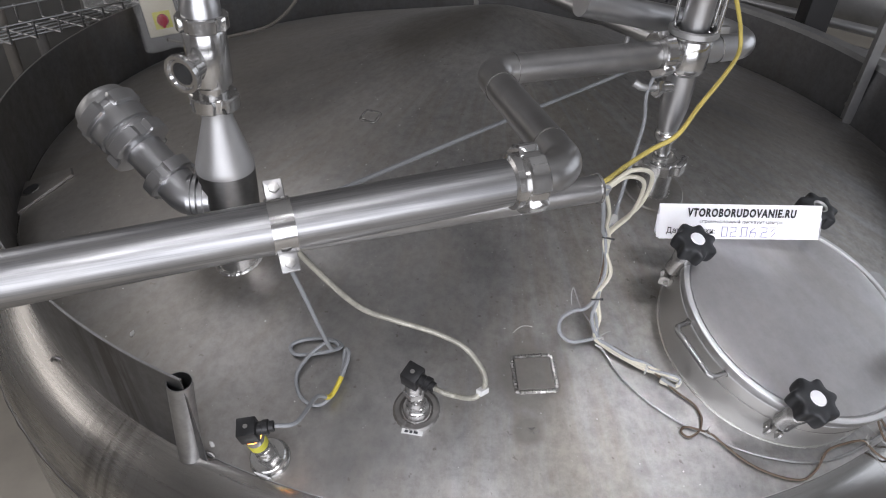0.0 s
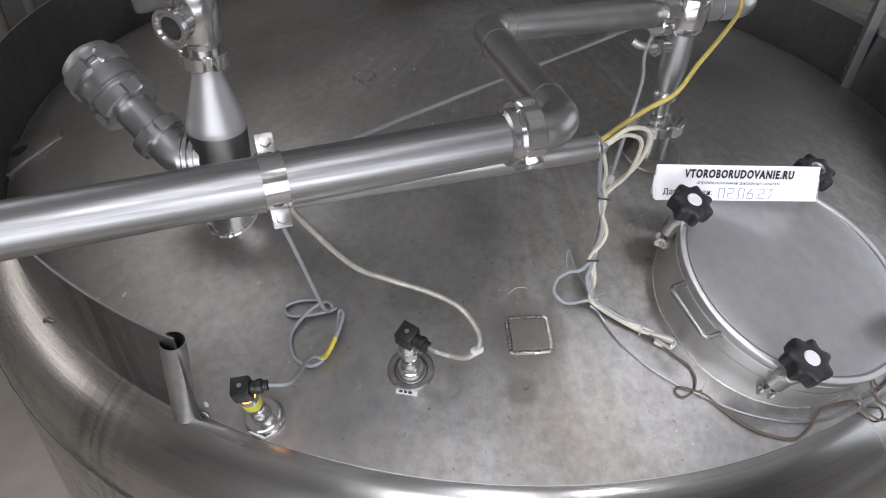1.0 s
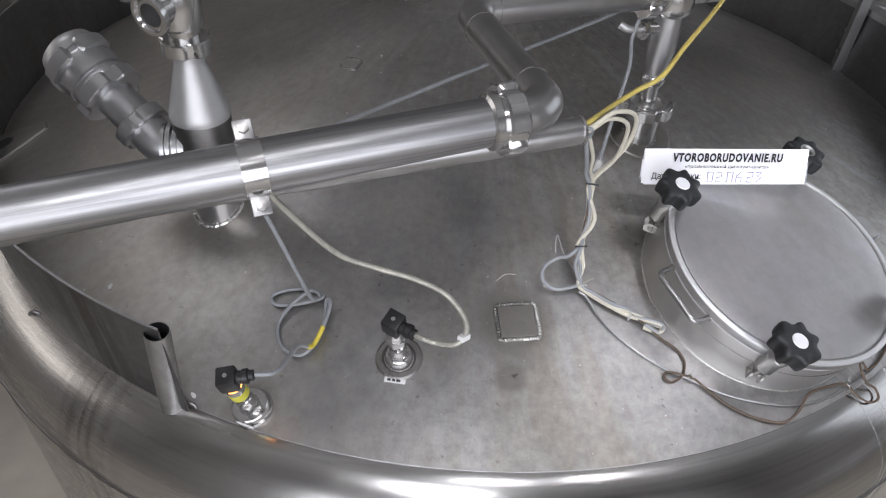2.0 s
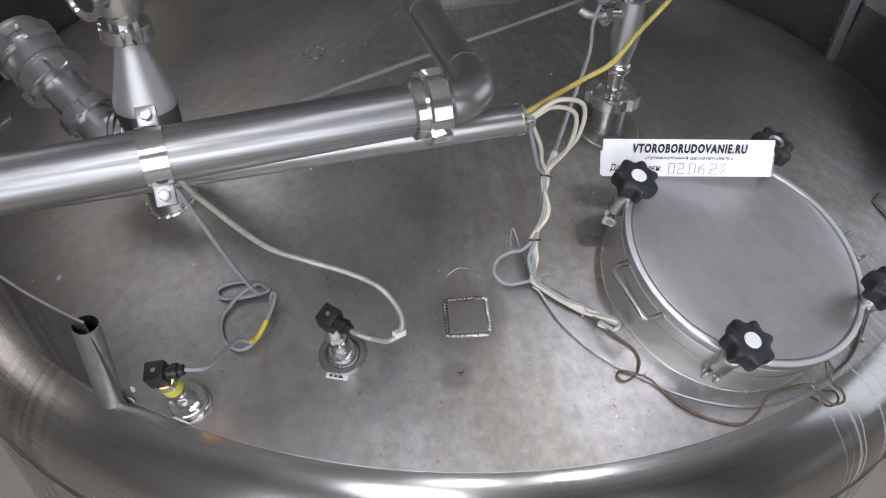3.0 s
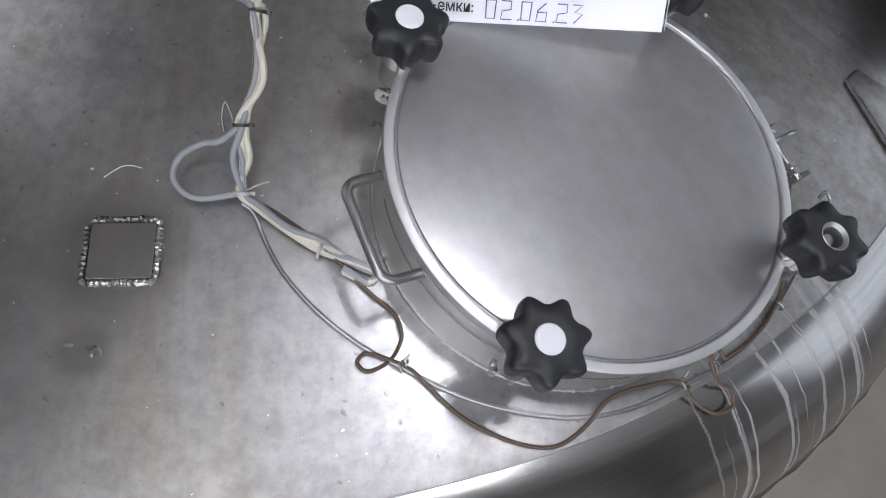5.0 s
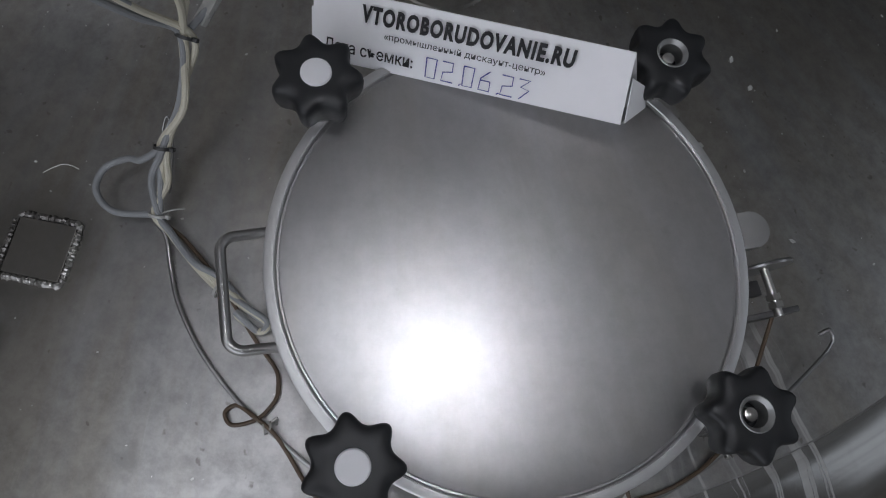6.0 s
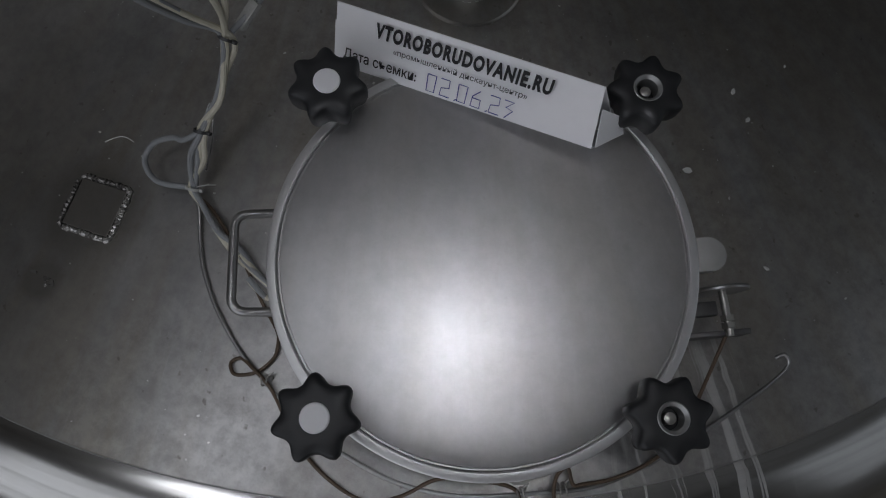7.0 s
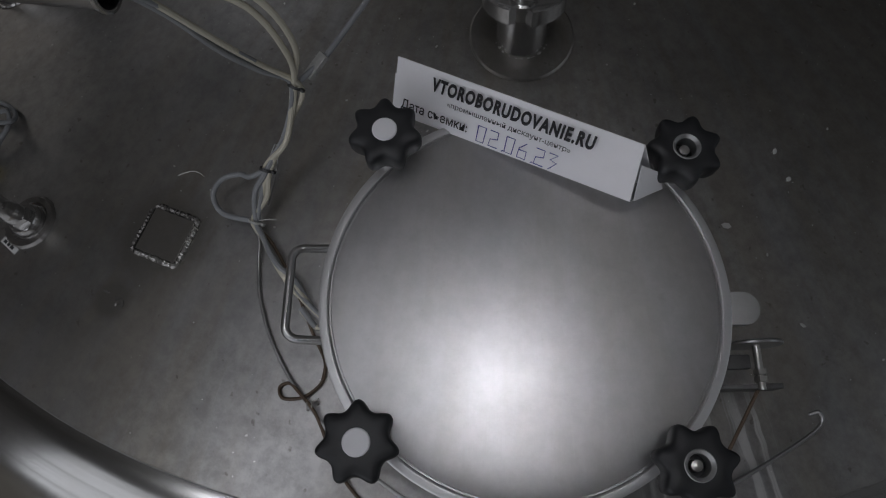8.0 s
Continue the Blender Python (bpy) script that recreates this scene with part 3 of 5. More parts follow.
post = part("post", box(0.034, 0.006, 0.62, f @ pose(0.004, 0, 0.31), 0.001), STEEL_MATT, guard, "flat steel upright")
part("flange", box(0.005, 0.05, 0.62, f @ pose(0.021, 0.022, 0.31), 0.001), STEEL_MATT, post)
for z in (0.055, 0.125):
    part("bolt", hex_nut(axis_frame((f @ Vector((0.018, 0.036, z))), (-ca, -sa, 0)), 0.013, 0.009), ZINC, post)

# ---- the hatch ----
HC = Vector((0.5396, -0.8847, 0.1827))
hn = Vector((0.1724, -0.2590, 0.9504)).normalized()
hx = (Vector((0.8324, 0.5542, 0)) - hn * hn.dot(Vector((0.8324, 0.5542, 0)))).normalized()
hy = hn.cross(hx)
LID = Matrix.Translation(HC) @ Matrix((hx, hy, hn)).transposed().to_4x4()


def lid_pose(x, y, z, rx=0, ry=0, rz=0):
    return LID @ pose(x, y, z, rx, ry, rz)


hatch = thing("manway_hatch", LID @ Vector((0, 0, -0.118)), "round stainless manway with a bolted-down lid", "hatch")
part("neck", lathe([(0.213, -0.122), (0.2125, -0.02), (0.209, -0.02), (0.209, -0.122)], 96, LID, closed=True), STEEL_NECK, hatch, "bright short cylindrical neck")
part("neck_seam", sweep([LID @ Vector((0.2135 * math.cos(a), 0.2135 * math.sin(a), -0.052)) for a in np.linspace(math.radians(165), math.radians(300), 60)], 0.0005, 6), WELD_DARK, hatch)


def foot_height(a):
    q = LID @ Vector((0.216 * math.cos(a), 0.216 * math.sin(a), 0))
    k = (q.z - roof_z(q.x, q.y)) / hn.z
    return -k + 0.002


def collar(r, h, a):
    """A point at radius r round the hatch axis, h above the roof."""
    q = LID @ Vector((r * math.cos(a), r * math.sin(a), 0))
    return LID @ Vector((r * math.cos(a), r * math.sin(a), h - (q.z - roof_z(q.x, q.y)) / hn.z))


COLLAR_H = 0.0125
bm = bmesh.new()
rows = []
for i in range(120):
    a = 2 * math.pi * i / 120
    curve = [(0.2500 - 0.0355 * u, 0.0012 + (COLLAR_H - 0.0012) * u ** 1.05) for u in (0, 0.15, 0.3, 0.45, 0.6, 0.75, 0.88, 1.0)]
    rows.append([bm.verts.new(collar(r, h, a)) for r, h in [(0.2515, -0.004)] + curve + [(0.2115, COLLAR_H), (0.2115, -0.004)]])
for p, q in zip(rows, rows[1:] + rows[:1]):
    for k in range(len(p) - 1):
        bm.faces.new((p[k], q[k], q[k + 1], p[k + 1]))
part("collar", bm, STEEL_FLARE, hatch, "flare where the roof turns up, coloured dark for its reflection")
part("weld", bead_ring(0.2142, 0.0021, LID, 380, z=lambda a: foot_height(a) + COLLAR_H - 0.002), WELD, hatch, "rippled bright weld bead")
lid = part("lid", lathe([(0.0, 0.0036), (0.06, 0.0033), (0.12, 0.0023), (0.17, 0.0010), (0.190, 0.0002), (0.2000, -0.0006),
                         (0.2045, -0.0012), (0.2055, -0.0032), (0.2072, -0.0032), (0.2082, -0.0008), (0.2090, -0.0004), (0.2165, -0.0002), (0.2182, -0.0020), (0.2185, -0.0150), (0.2170, -0.0175), (0.0, -0.0175)], 128, LID), STEEL_LID, hatch, "brushed slightly domed lid with rolled edge")
part("gasket", lathe([(0.2115, -0.0215), (0.2165, -0.0215), (0.2165, -0.0176), (0.2115, -0.0176)], 96, LID, closed=True), WHITE_BAND, hatch, "pale sealing ring")
part("rim_band", lathe([(0.2088, 0.0000), (0.2095, 0.0010), (0.2165, 0.0011), (0.2182, 0.0000)], 128, LID), RIM_SATIN, lid, "pale satin outer edge")
# grip
gp = [Vector((-0.2040, 0.068, -0.022)), Vector((-0.250, 0.066, -0.010)), Vector((-0.256, -0.034, -0.010)), Vector((-0.2110, -0.036, -0.022))]
path = arc(gp[0], gp[1], (gp[1] + gp[2]) / 2, 0.014)[:-1] + arc((gp[1] + gp[2]) / 2, gp[2], gp[3], 0.014)
grip = part("handle", sweep([LID @ p for p in path], 0.0048, 14), STEEL_SATIN, hatch, "bent steel rod handle")
for p in (gp[0], gp[3]):
    part("foot", bead_ring(0.0052, 0.0013, lid_pose(p.x - 0.002, p.y, p.z, 0, 90), 20), STEEL_CAST, grip)


def star_outline(r0, r1, lobes, n=14):
    pts = []
    for i in range(lobes * n):
        a = 2 * math.pi * i / (lobes * n)
        u = 0.5 + 0.5 * math.cos(lobes * a)
        pts.append((a, r0 + (r1 - r0) * (u ** 1.35)))
    return pts


def star_knob(m):
    """Seven-lobed grip with rounded crown and hollowed flanks."""
    bm = bmesh.new()
    base = star_outline(0.0310, 0.0400, 7)
    rings = []
    for z, s, blend in ((-0.018, 0.84, 0.8), (-0.0165, 0.93, 1), (-0.008, 0.985, 1), (0.004, 1.0, 1), (0.0095, 0.985, 1), (0.0125, 0.94, 1), (0.0140, 0.86, 0.95), (0.0150, 0.55, 0.5), (0.0140, 0.36, 0.0)):
        ring = []
        for a, r in base:
            rr = (0.036 + (r - 0.036) * blend) * s
            ring.append(bm.verts.new(m @ Vector((rr * math.cos(a), rr * math.sin(a), z))))
        rings.append(ring)
    n = len(base)
    for a, b in zip(rings, rings[1:]):
        for i in range(n):
            bm.faces.new((a[i], a[(i + 1) % n], b[(i + 1) % n], b[i]))
    return bm, rings


def swing_bolt(x, y, turn, capped, lean):
    az = math.degrees(math.atan2(y, x))
    f = lid_pose(x, y, 0, 0, 0, az) @ pose(0, 0, -0.062, 0, lean, 0) @ pose(0, 0, 0.062)
    rod = part("swing_bolt", lathe([(0.0, -0.066), (0.0055, -0.066), (0.0055, 0.050), (0.0, 0.052)], 16, f), ZINC, hatch)
    part("sleeve", lathe([(0.0060, -0.038), (0.0150, -0.038), (0.0165, -0.036), (0.0165, -0.006), (0.0180, -0.004), (0.0180, 0.006), (0.0205, 0.008), (0.0205, 0.0265), (0.0060, 0.0265)], 32, f), STEEL_CAST, rod, "turned steel sleeve")
    k = f @ pose(0, 0, 0.044, 0, 0, turn)
    bm, rings = star_knob(k)
    bm.faces.new(rings[0][::-1])
    if capped:
        bm.faces.new(rings[-1])
    else:
        deep = [bm.verts.new(k @ Vector((0.0125 * math.cos(2 * math.pi * i / len(rings[-1])), 0.0125 * math.sin(2 * math.pi * i / len(rings[-1])), -0.006))) for i in range(len(rings[-1]))]
        for i in range(len(deep)):
            j = (i + 1) % len(deep)
            bm.faces.new((rings[-1][i], rings[-1][j], deep[j], deep[i]))
        bm.faces.new(deep)
    knob = part("star_knob", bm, BLACK_KNOB, rod, "black seven-lobed star grip")
    if capped:
        part("cap", lathe([(0.0, 0.0162), (0.0122, 0.0158), (0.0132, 0.0148), (0.0134, 0.0136)], 36, k), WHITE_CAP, rod, "white round cap")
    else:
        part("insert", lathe([(0.0125, -0.004), (0.0125, 0.0125), (0.0142, 0.0146), (0.0148, 0.0150), (0.0140, 0.0155), (0.0108, 0.0120), (0.0108, -0.004)], 32, k, closed=True), STEEL_MATT, rod, "open steel-lined socket")
        part("bolt_end", lathe([(0.0, 0.006), (0.0045, 0.0055), (0.0055, 0.004), (0.0055, -0.006)], 18, k), ZINC, rod)
    b = lid_pose(x, y, 0, 0, 0, az)
    for s in (-1, 1):
        part("bracket", prism([(-0.016, -0.010), (0.010, -0.010), (0.013, 0.0), (0.010, 0.012), (-0.016, 0.012)], -0.002, 0.002, b @ pose(0, s * 0.010, -0.064, 90, 0, 0), bevel=0.0008), STEEL_CAST, rod, "welded fork bracket")
    part("pivot_pin", lathe([(0.0, -0.015), (0.0048, -0.0145), (0.0048, 0.0145), (0.0, 0.015)], 16, b @ pose(0, 0, -0.064, 90, 0, 0)), ZINC, rod)


swing_bolt(-0.1425, 0.1735, 12, True, 0)
swing_bolt(0.1725, 0.1432, 30, False, 0)
swing_bolt(0.1435, -0.1732, 8, False, 0)
swing_bolt(-0.1692, -0.1445, 22, True, 0)
# hinge
part("hinge_tab", prism([(0.205, -0.034), (0.205, 0.002)] + [(0.232 + 0.018 * math.cos(a), -0.016 + 0.018 * math.sin(a)) for a in np.linspace(1.5, -1.5, 20)], -0.016, -0.006, LID, bevel=0.001), STEEL_MATT, hatch, "rounded flat hinge tab")
hinge = part("hinge_plate", lathe([(0.0, -0.002), (0.030, -0.002), (0.031, 0.0), (0.030, 0.002), (0.0, 0.002)], 40, lid_pose(0.256, -0.048, -0.050, 90, 0, 0)), STEEL_PIPE, hatch, "shiny round hinge cheek seen on edge")
part("hinge_bolt", lathe([(0.0, 0.0), (0.0042, 0.0), (0.0042, 0.05), (0.0, 0.05)], 14, lid_pose(0.256, -0.048, -0.045, 90, 0, 0)), ZINC, hinge)
part("nut", hex_nut(lid_pose(0.256, -0.076, -0.045, 90, 0, 0), 0.013, 0.006), ZINC, hinge)
part("nut", hex_nut(lid_pose(0.256, -0.084, -0.045, 90, 0, 0), 0.013, 0.006), ZINC, hinge)
part("hinge_arm", box(0.075, 0.006, 0.03, lid_pose(0.243, -0.094, -0.062), 0.001), STEEL_GUARD, hinge)
part("hinge_arm", box(0.04, 0.016, 0.012, lid_pose(0.232, -0.066, -0.060), 0.002), STEEL_GUARD, hinge)

# ---- the paper sign on the lid ----
TL, TR, BR, BL = Vector((0.291, -0.744, 0.299)), Vector((0.587, -0.746, 0.317)), Vector((0.593, -0.767, 0.256)), Vector((0.297, -0.771, 0.239))
KR, KL = Vector((0.604, -0.712, 0.226)), Vector((0.306, -0.712, 0.214))
sign = thing("paper_sign", (KR + KL) / 2, "folded white paper sign standing on the hatch lid", "sign")


def sheet(a, b, c, d, t=0.0006, nx=12, ny=4, bow=0.0):
    """A thin four-cornered sheet (a-b top, c-d bottom), slightly bowed."""
    bm = bmesh.new()
    n = (b - a).cross(d - a).normalized()
    grid = []
    for off in (0.0, -t):
        for j in range(ny + 1):
            for i in range(nx + 1):
                u, v = i / nx, j / ny
                p = (a * (1 - u) + b * u) * (1 - v) + (d * (1 - u) + c * u) * v
                grid.append(bm.verts.new(p + n * (off + bow * math.sin(math.pi * v) * (1 + 0.5 * math.sin(5 * u)))))
    w = nx + 1
    base = w * (ny + 1)
    for j in range(ny):
        for i in range(nx):
            q = j * w + i
            bm.faces.new((grid[q], grid[q + 1], grid[q + w + 1], grid[q + w]))
            bm.faces.new((grid[base + q + w], grid[base + q + w + 1], grid[base + q + 1], grid[base + q]))
    edge = [i for i in range(w)] + [j * w + nx for j in range(1, ny + 1)] + [ny * w + i for i in range(nx - 1, -1, -1)] + [j * w for j in range(ny - 1, 0, -1)]
    for p, q in zip(edge, edge[1:] + edge[:1]):
        bm.faces.new((grid[p], grid[base + p], grid[base + q], grid[q]))
    return bm


part("front_panel", sheet(TL, TR, BR, BL), PAPER, sign)
part("back_panel", sheet(TR, TL, KL, KR), PAPER, sign)
part("base_panel", sheet(BL, BR, KR, KL), PAPER, sign)
flap = Vector((0.007, 0.004, 0.002))
part("end_flap", sheet(BR * 0.35 + TR * 0.65 + flap * 0.2, TR * 0.4 + KR * 0.6 + flap, KR + flap, BR + flap * 0.4, nx=3, ny=3), PAPER, sign)
tuck = Vector((0, 0.004, 0))
part("end_flap", sheet(TL * 0.66 + BL * 0.34 + tuck - Vector((0.004, 0, 0)), TL * 0.7 + BL * 0.3 + tuck + Vector((0.02, 0, 0)), BL + tuck + Vector((0.02, 0, 0)), BL + tuck - Vector((0.004, 0, 0)), nx=3, ny=3), PAPER, sign)
sx = (TR - TL).normalized()
sn = (TR - TL).cross(TL - BL).normalized()
sy = sn.cross(sx)
SIGN = Matrix.Translation(BL) @ Matrix((sx, sy, sn)).transposed().to_4x4()
W, H = (TR - TL).length, (TL - BL).length


def lettering(body, x, y, height, width, material, parent, m, bold=0.0, lift=0.0040, slant=0.0, gap=1.0):
    """Words in the built-in font as a mesh, set to the given height and width."""
    cu = bpy.data.curves.new("lettering", "FONT")
    cu.body, cu.extrude, cu.offset, cu.resolution_u = body, 0.0, bold, 3
    cu.space_character = gap
    tmp = bpy.data.objects.new("lettering", cu)
    scene.collection.objects.link(tmp)
    me = bpy.data.meshes.new_from_object(tmp.evaluated_get(bpy.context.evaluated_depsgraph_get()))
    bpy.data.objects.remove(tmp)
    co = np.empty(len(me.vertices) * 3)
    me.vertices.foreach_get("co", co)
    co = co.reshape(-1, 3)
    lo, hi = co.min(0), co.max(0)
    co[:, 0] = (co[:, 0] - lo[0]) / (hi[0] - lo[0]) * width + x
    co[:, 1] = (co[:, 1] - lo[1]) / (hi[1] - lo[1]) * height + y
    co[:, 0] += slant * (co[:, 1] - y)
    co[:, 2] = lift
    me.vertices.foreach_set("co", co.ravel())
    me.transform(m)
    me.materials.clear()
    me.materials.append(material)
    ob = new("lettering", me)
    ob.parent = parent
    if parent.type == "EMPTY":
        ob.matrix_parent_inverse = parent.matrix_basis.inverted()
    return ob


lettering("VTOROBORUDOVANIE.RU", 0.048, H * 0.645, 0.0165, 0.198, INK, sign, SIGN, 0.047, slant=0.08, gap=1.18)
lettering("\u00abпромышленный дискаунт-центр\u00bb", 0.072, H * 0.455, 0.0078, 0.152, GREY_INK, sign, SIGN, 0.008)
lettering("Дата съемки:", 0.012, H * 0.13, 0.0138, 0.090, INK, sign, SIGN, 0.012)


def stroke(points, parent):
    """One pen stroke on the sign."""
    pts = [SIGN @ Vector((x, y, 0.0034)) for x, y in points]
    return part("pen_stroke", sweep(pts, 0.0006, 5), PEN, parent)


X0, Y0, DW, DH = 0.115, H * 0.09, 0.0112, 0.0180
digits = {"0": [[(0, 1), (0.9, 1), (0.8, 0), (0, 0), (0, 1)]], "2": [[(0, 1), (0.9, 1), (0.9, 0.55), (0.1, 0.45), (0, 0), (1, 0)]],
          "6": [[(0.8, 1), (0.1, 0.6), (0, 0), (0.9, 0), (0.9, 0.5), (0.1, 0.5)]], "3": [[(0, 1), (0.9, 1), (0.2, 0.6), (0.9, 0.5), (0.2, 0)]], ".": [[(0.15, -0.04), (0.35, 0.05)]]}
pen_x = X0
for ch in "02.06.23":
    for line_ in digits[ch]:
        stroke([(pen_x + a * DW, Y0 + b * DH) for a, b in line_], sign)
    pen_x += 0.005 if ch == "." else 0.0155

# ---- product pipe over the roof ----
PD = Vector((0.9207, 0.3887, 0.0351)).normalized()
PN = Vector((-0.3887, 0.9207, 0)).normalized()
U = Vector((0.0, -1.053, 0.518))
pipe = thing("product_pipe", (0.335, -0.53, 0.5), "polished steel product pipe bent across the tank roof", "pipe")
part("main_run", sweep([U - PD * 1.75, U - PD * 0.012], 0.0318, 40), STEEL_RUN, pipe, "wide polished straight pipe")
part("union_nut", union_nut(axis_frame(U, PD), 0.030, 0.0475, 0.028, 4), STEEL_CAST, pipe, "slotted round union nut")
part("liner", lathe([(0.032, -0.03), (0.0375, -0.027), (0.0375, 0.0), (0.0375, 0.016), (0.030, 0.022)], 40, axis_frame(U, PD)), STEEL_CAST, pipe)
C1 = U + PD * 0.066
V0 = Vector((0.335, -0.53, 0.512))
PH = Vector((0.9207, 0.3887, 0)).normalized()
C2 = Vector((-0.050, -0.686, V0.z))
path = arc(U + PD * 0.004, C1, (C1 + C2) / 2, 0.042, 14)[:-1] + arc((C1 + C2) / 2, C2, V0 - PH * 0.05, 0.042, 14)
part("offset_bend", sweep(path, 0.0268, 36), STEEL_SATIN, pipe, "double-bent connecting pipe with weld marks")
for q, d in (((C1 * 0.79 + C2 * 0.21), C2 - C1), ((C1 * 0.21 + C2 * 0.79), C2 - C1), (C2 + PH * 0.052, PH)):
    part("weld", bead_ring(0.0268, 0.0012, axis_frame(q, d), 60), WELD_DARK, pipe)
K = V0 - PH * 0.058
part("union_nut", union_nut(axis_frame(K, PH), 0.027, 0.0435, 0.026, 4), STEEL_CAST, pipe)
# clamp on the main run
CL = U - PD * 0.325
m = axis_frame(CL, PD, (0.03, -0.55, -0.55))
clamp = part("pipe_clamp", lathe([(0.0322, -0.014), (0.0345, -0.014), (0.0345, 0.014), (0.0322, 0.014)], 40, m, closed=True), STEEL_CAST, pipe, "two-lugged band clamp")
for s in (1, -1):
    lug = part("lug", box(0.024, 0.009, 0.023, m @ pose(s * 0.045, 0, 0), 0.002), STEEL_SATIN, clamp)
    part("bolt", hex_nut(m @ pose(s * 0.046, 0.005, 0, -90, 0, 0), 0.012, 0.007), ZINC, clamp)
    part("bolt", hex_nut(m @ pose(s * 0.046, -0.005, 0, 90, 0, 0), 0.012, 0.007), ZINC, clamp)

# ---- cable conduit behind it ----
E2 = Vector((0.122, -0.945, 0.445))
CD = Vector((0.935, 0.355, 0.015)).normalized()
conduit = thing("conduit_pipe", E2, "thin steel conduit tube with cables leaving its end", "pipe")
part("tube", lathe([(0.0208, 0.0), (0.0208, 1.85), (0.0190, 1.85), (0.0190, 0.0)], 32, axis_frame(E2, -CD), closed=True), STEEL_SATIN, conduit)
part("end_ring", lathe([(0.0205, 0.0), (0.0235, 0.0), (0.0235, 0.004), (0.0205, 0.004)], 32, axis_frame(E2, -CD), closed=True), STEEL_CAST, conduit)

# ---- left-hand stack ----
LX, LY = -0.52, -0.745
lz = roof_z(LX, LY)
UP = pose(LX, LY, 0)
stack = thing("riser_stack", (LX, LY, lz), "steel riser with reducer cone and side port", "pipe stack")
part("nozzle", lathe([(0.0455, lz - 0.02), (0.0455, 0.205), (0.043, 0.205), (0.043, lz - 0.02)], 40, UP, closed=True), STEEL_CAST, stack)
part("weld", bead_ring(0.048, 0.0035, UP, 90, z=lambda a: roof_z(LX + 0.048 * math.cos(a), LY + 0.048 * math.sin(a)) + 0.001), WELD, stack)
part("collar", lathe([(0.0450, 0.190), (0.0515, 0.194), (0.0530, 0.202), (0.0530, 0.318), (0.0515, 0.325)], 56, UP), STEEL_COLLAR, stack, "dull ground lower collar")
part("reducer", lathe([(0.0528, 0.317), (0.0534, 0.322), (0.0526, 0.332), (0.0275, 0.418), (0.0262, 0.430), (0.0262, 0.448)], 56, UP), RIM_SATIN, stack, "satin reducer cone")
part("union_nut", union_nut(UP @ pose(0, 0, 0.454, 0, 0, 20), 0.024, 0.0430, 0.026, 4), STEEL_CAST, stack)
part("neck", lathe([(0.0265, 0.44), (0.0265, 0.482), (0.0350, 0.486), (0.0360, 0.490), (0.0360, 0.575), (0.0340, 0.580)], 44, UP), STEEL_CAST, stack)
part("union_nut", union_nut(UP @ pose(0, 0, 0.592, 0, 0, 55), 0.028, 0.0425, 0.024, 4), STEEL_CAST, stack)
part("riser", lathe([(0.0320, 0.59), (0.0320, 0.622), (0.0295, 0.627), (0.0295, 1.25), (0.0, 1.25)], 40, UP), STEEL_PIPE, stack)
port_dir = Vector((-0.32, -0.80, -0.08)).normalized()
m = axis_frame(Vector((LX, LY, 0.530)), port_dir) @ Matrix.Diagonal((0.86, 0.86, 1.0, 1.0))
port = part("side_port", lathe([(0.0240, 0.0), (0.0240, 0.052), (0.0280, 0.056), (0.0375, 0.058), (0.0390, 0.062), (0.0375, 0.069), (0.0310, 0.069), (0.0275, 0.064), (0.0225, 0.064), (0.0220, 0.0)], 44, m, closed=True), STEEL_CAST, stack, "open side port with clamp ferrule")
# dark disc that paints the shade down the port
part("bore", lathe([(0.0, 0.040), (0.0224, 0.040)], 32, m), HOLE_SHADE, port)
# the angled valve on the stack
VD = Vector((-0.180, 0.100, 0.130)).normalized()
SP = Vector((LX + 0.022, LY - 0.012, 0.262))
SDIR = Vector((-1.0, -0.10, 0.0)).normalized()
elbow_mid = SP + SDIR * 0.094
valve = thing("relief_valve", SP + SDIR * 0.06, "angled steel relief valve clamped to the riser", "valve")
part("elbow", sweep(spline([SP + SDIR * 0.05, SP + SDIR * 0.080, elbow_mid + VD * 0.012, elbow_mid + VD * 0.050], 6), 0.0370, 32), STEEL_PIPE, valve)
for k, rr in ((0.064, 0.0430), (0.075, 0.0460), (0.086, 0.0430)):
    part("ring", lathe([(0.030, -0.0045), (rr, -0.0035), (rr, 0.0035), (0.030, 0.0045)], 36, axis_frame(SP + SDIR * k, SDIR), closed=True), STEEL_PIPE, valve)
vm = axis_frame(elbow_mid + VD * 0.040, VD) @ Matrix.Diagonal((1.06, 1.06, 1.06, 1))
part("union_nut", union_nut(vm @ pose(0, 0, 0.012), 0.030, 0.0470, 0.026, 4), STEEL_PIPE, valve)
part("body", lathe([(0.0340, 0.018), (0.0340, 0.078), (0.0400, 0.082), (0.0400, 0.09)], 40, vm), STEEL_PIPE, valve)
part("union_nut", union_nut(vm @ pose(0, 0, 0.092, 0, 0, 30), 0.034, 0.0580, 0.026, 4), STEEL_PIPE, valve)
part("bonnet", lathe([(0.049, 0.100), (0.0510, 0.106), (0.0510, 0.112), (0.0480, 0.114), (0.0480, 0.118), (0.0525, 0.120), (0.0525, 0.156), (0.050, 0.160)], 44, vm), STEEL_PIPE, valve)
part("union_nut", union_nut(vm @ pose(0, 0, 0.162, 0, 0, 12), 0.034, 0.0590, 0.028, 4), STEEL_PIPE, valve)
part("dome_cap", lathe([(0.053, 0.168), (0.0525, 0.180), (0.0470, 0.194), (0.0330, 0.203), (0.0140, 0.207), (0.0, 0.208)], 44, vm), STEEL_MATT, valve, "rounded matt end cap")

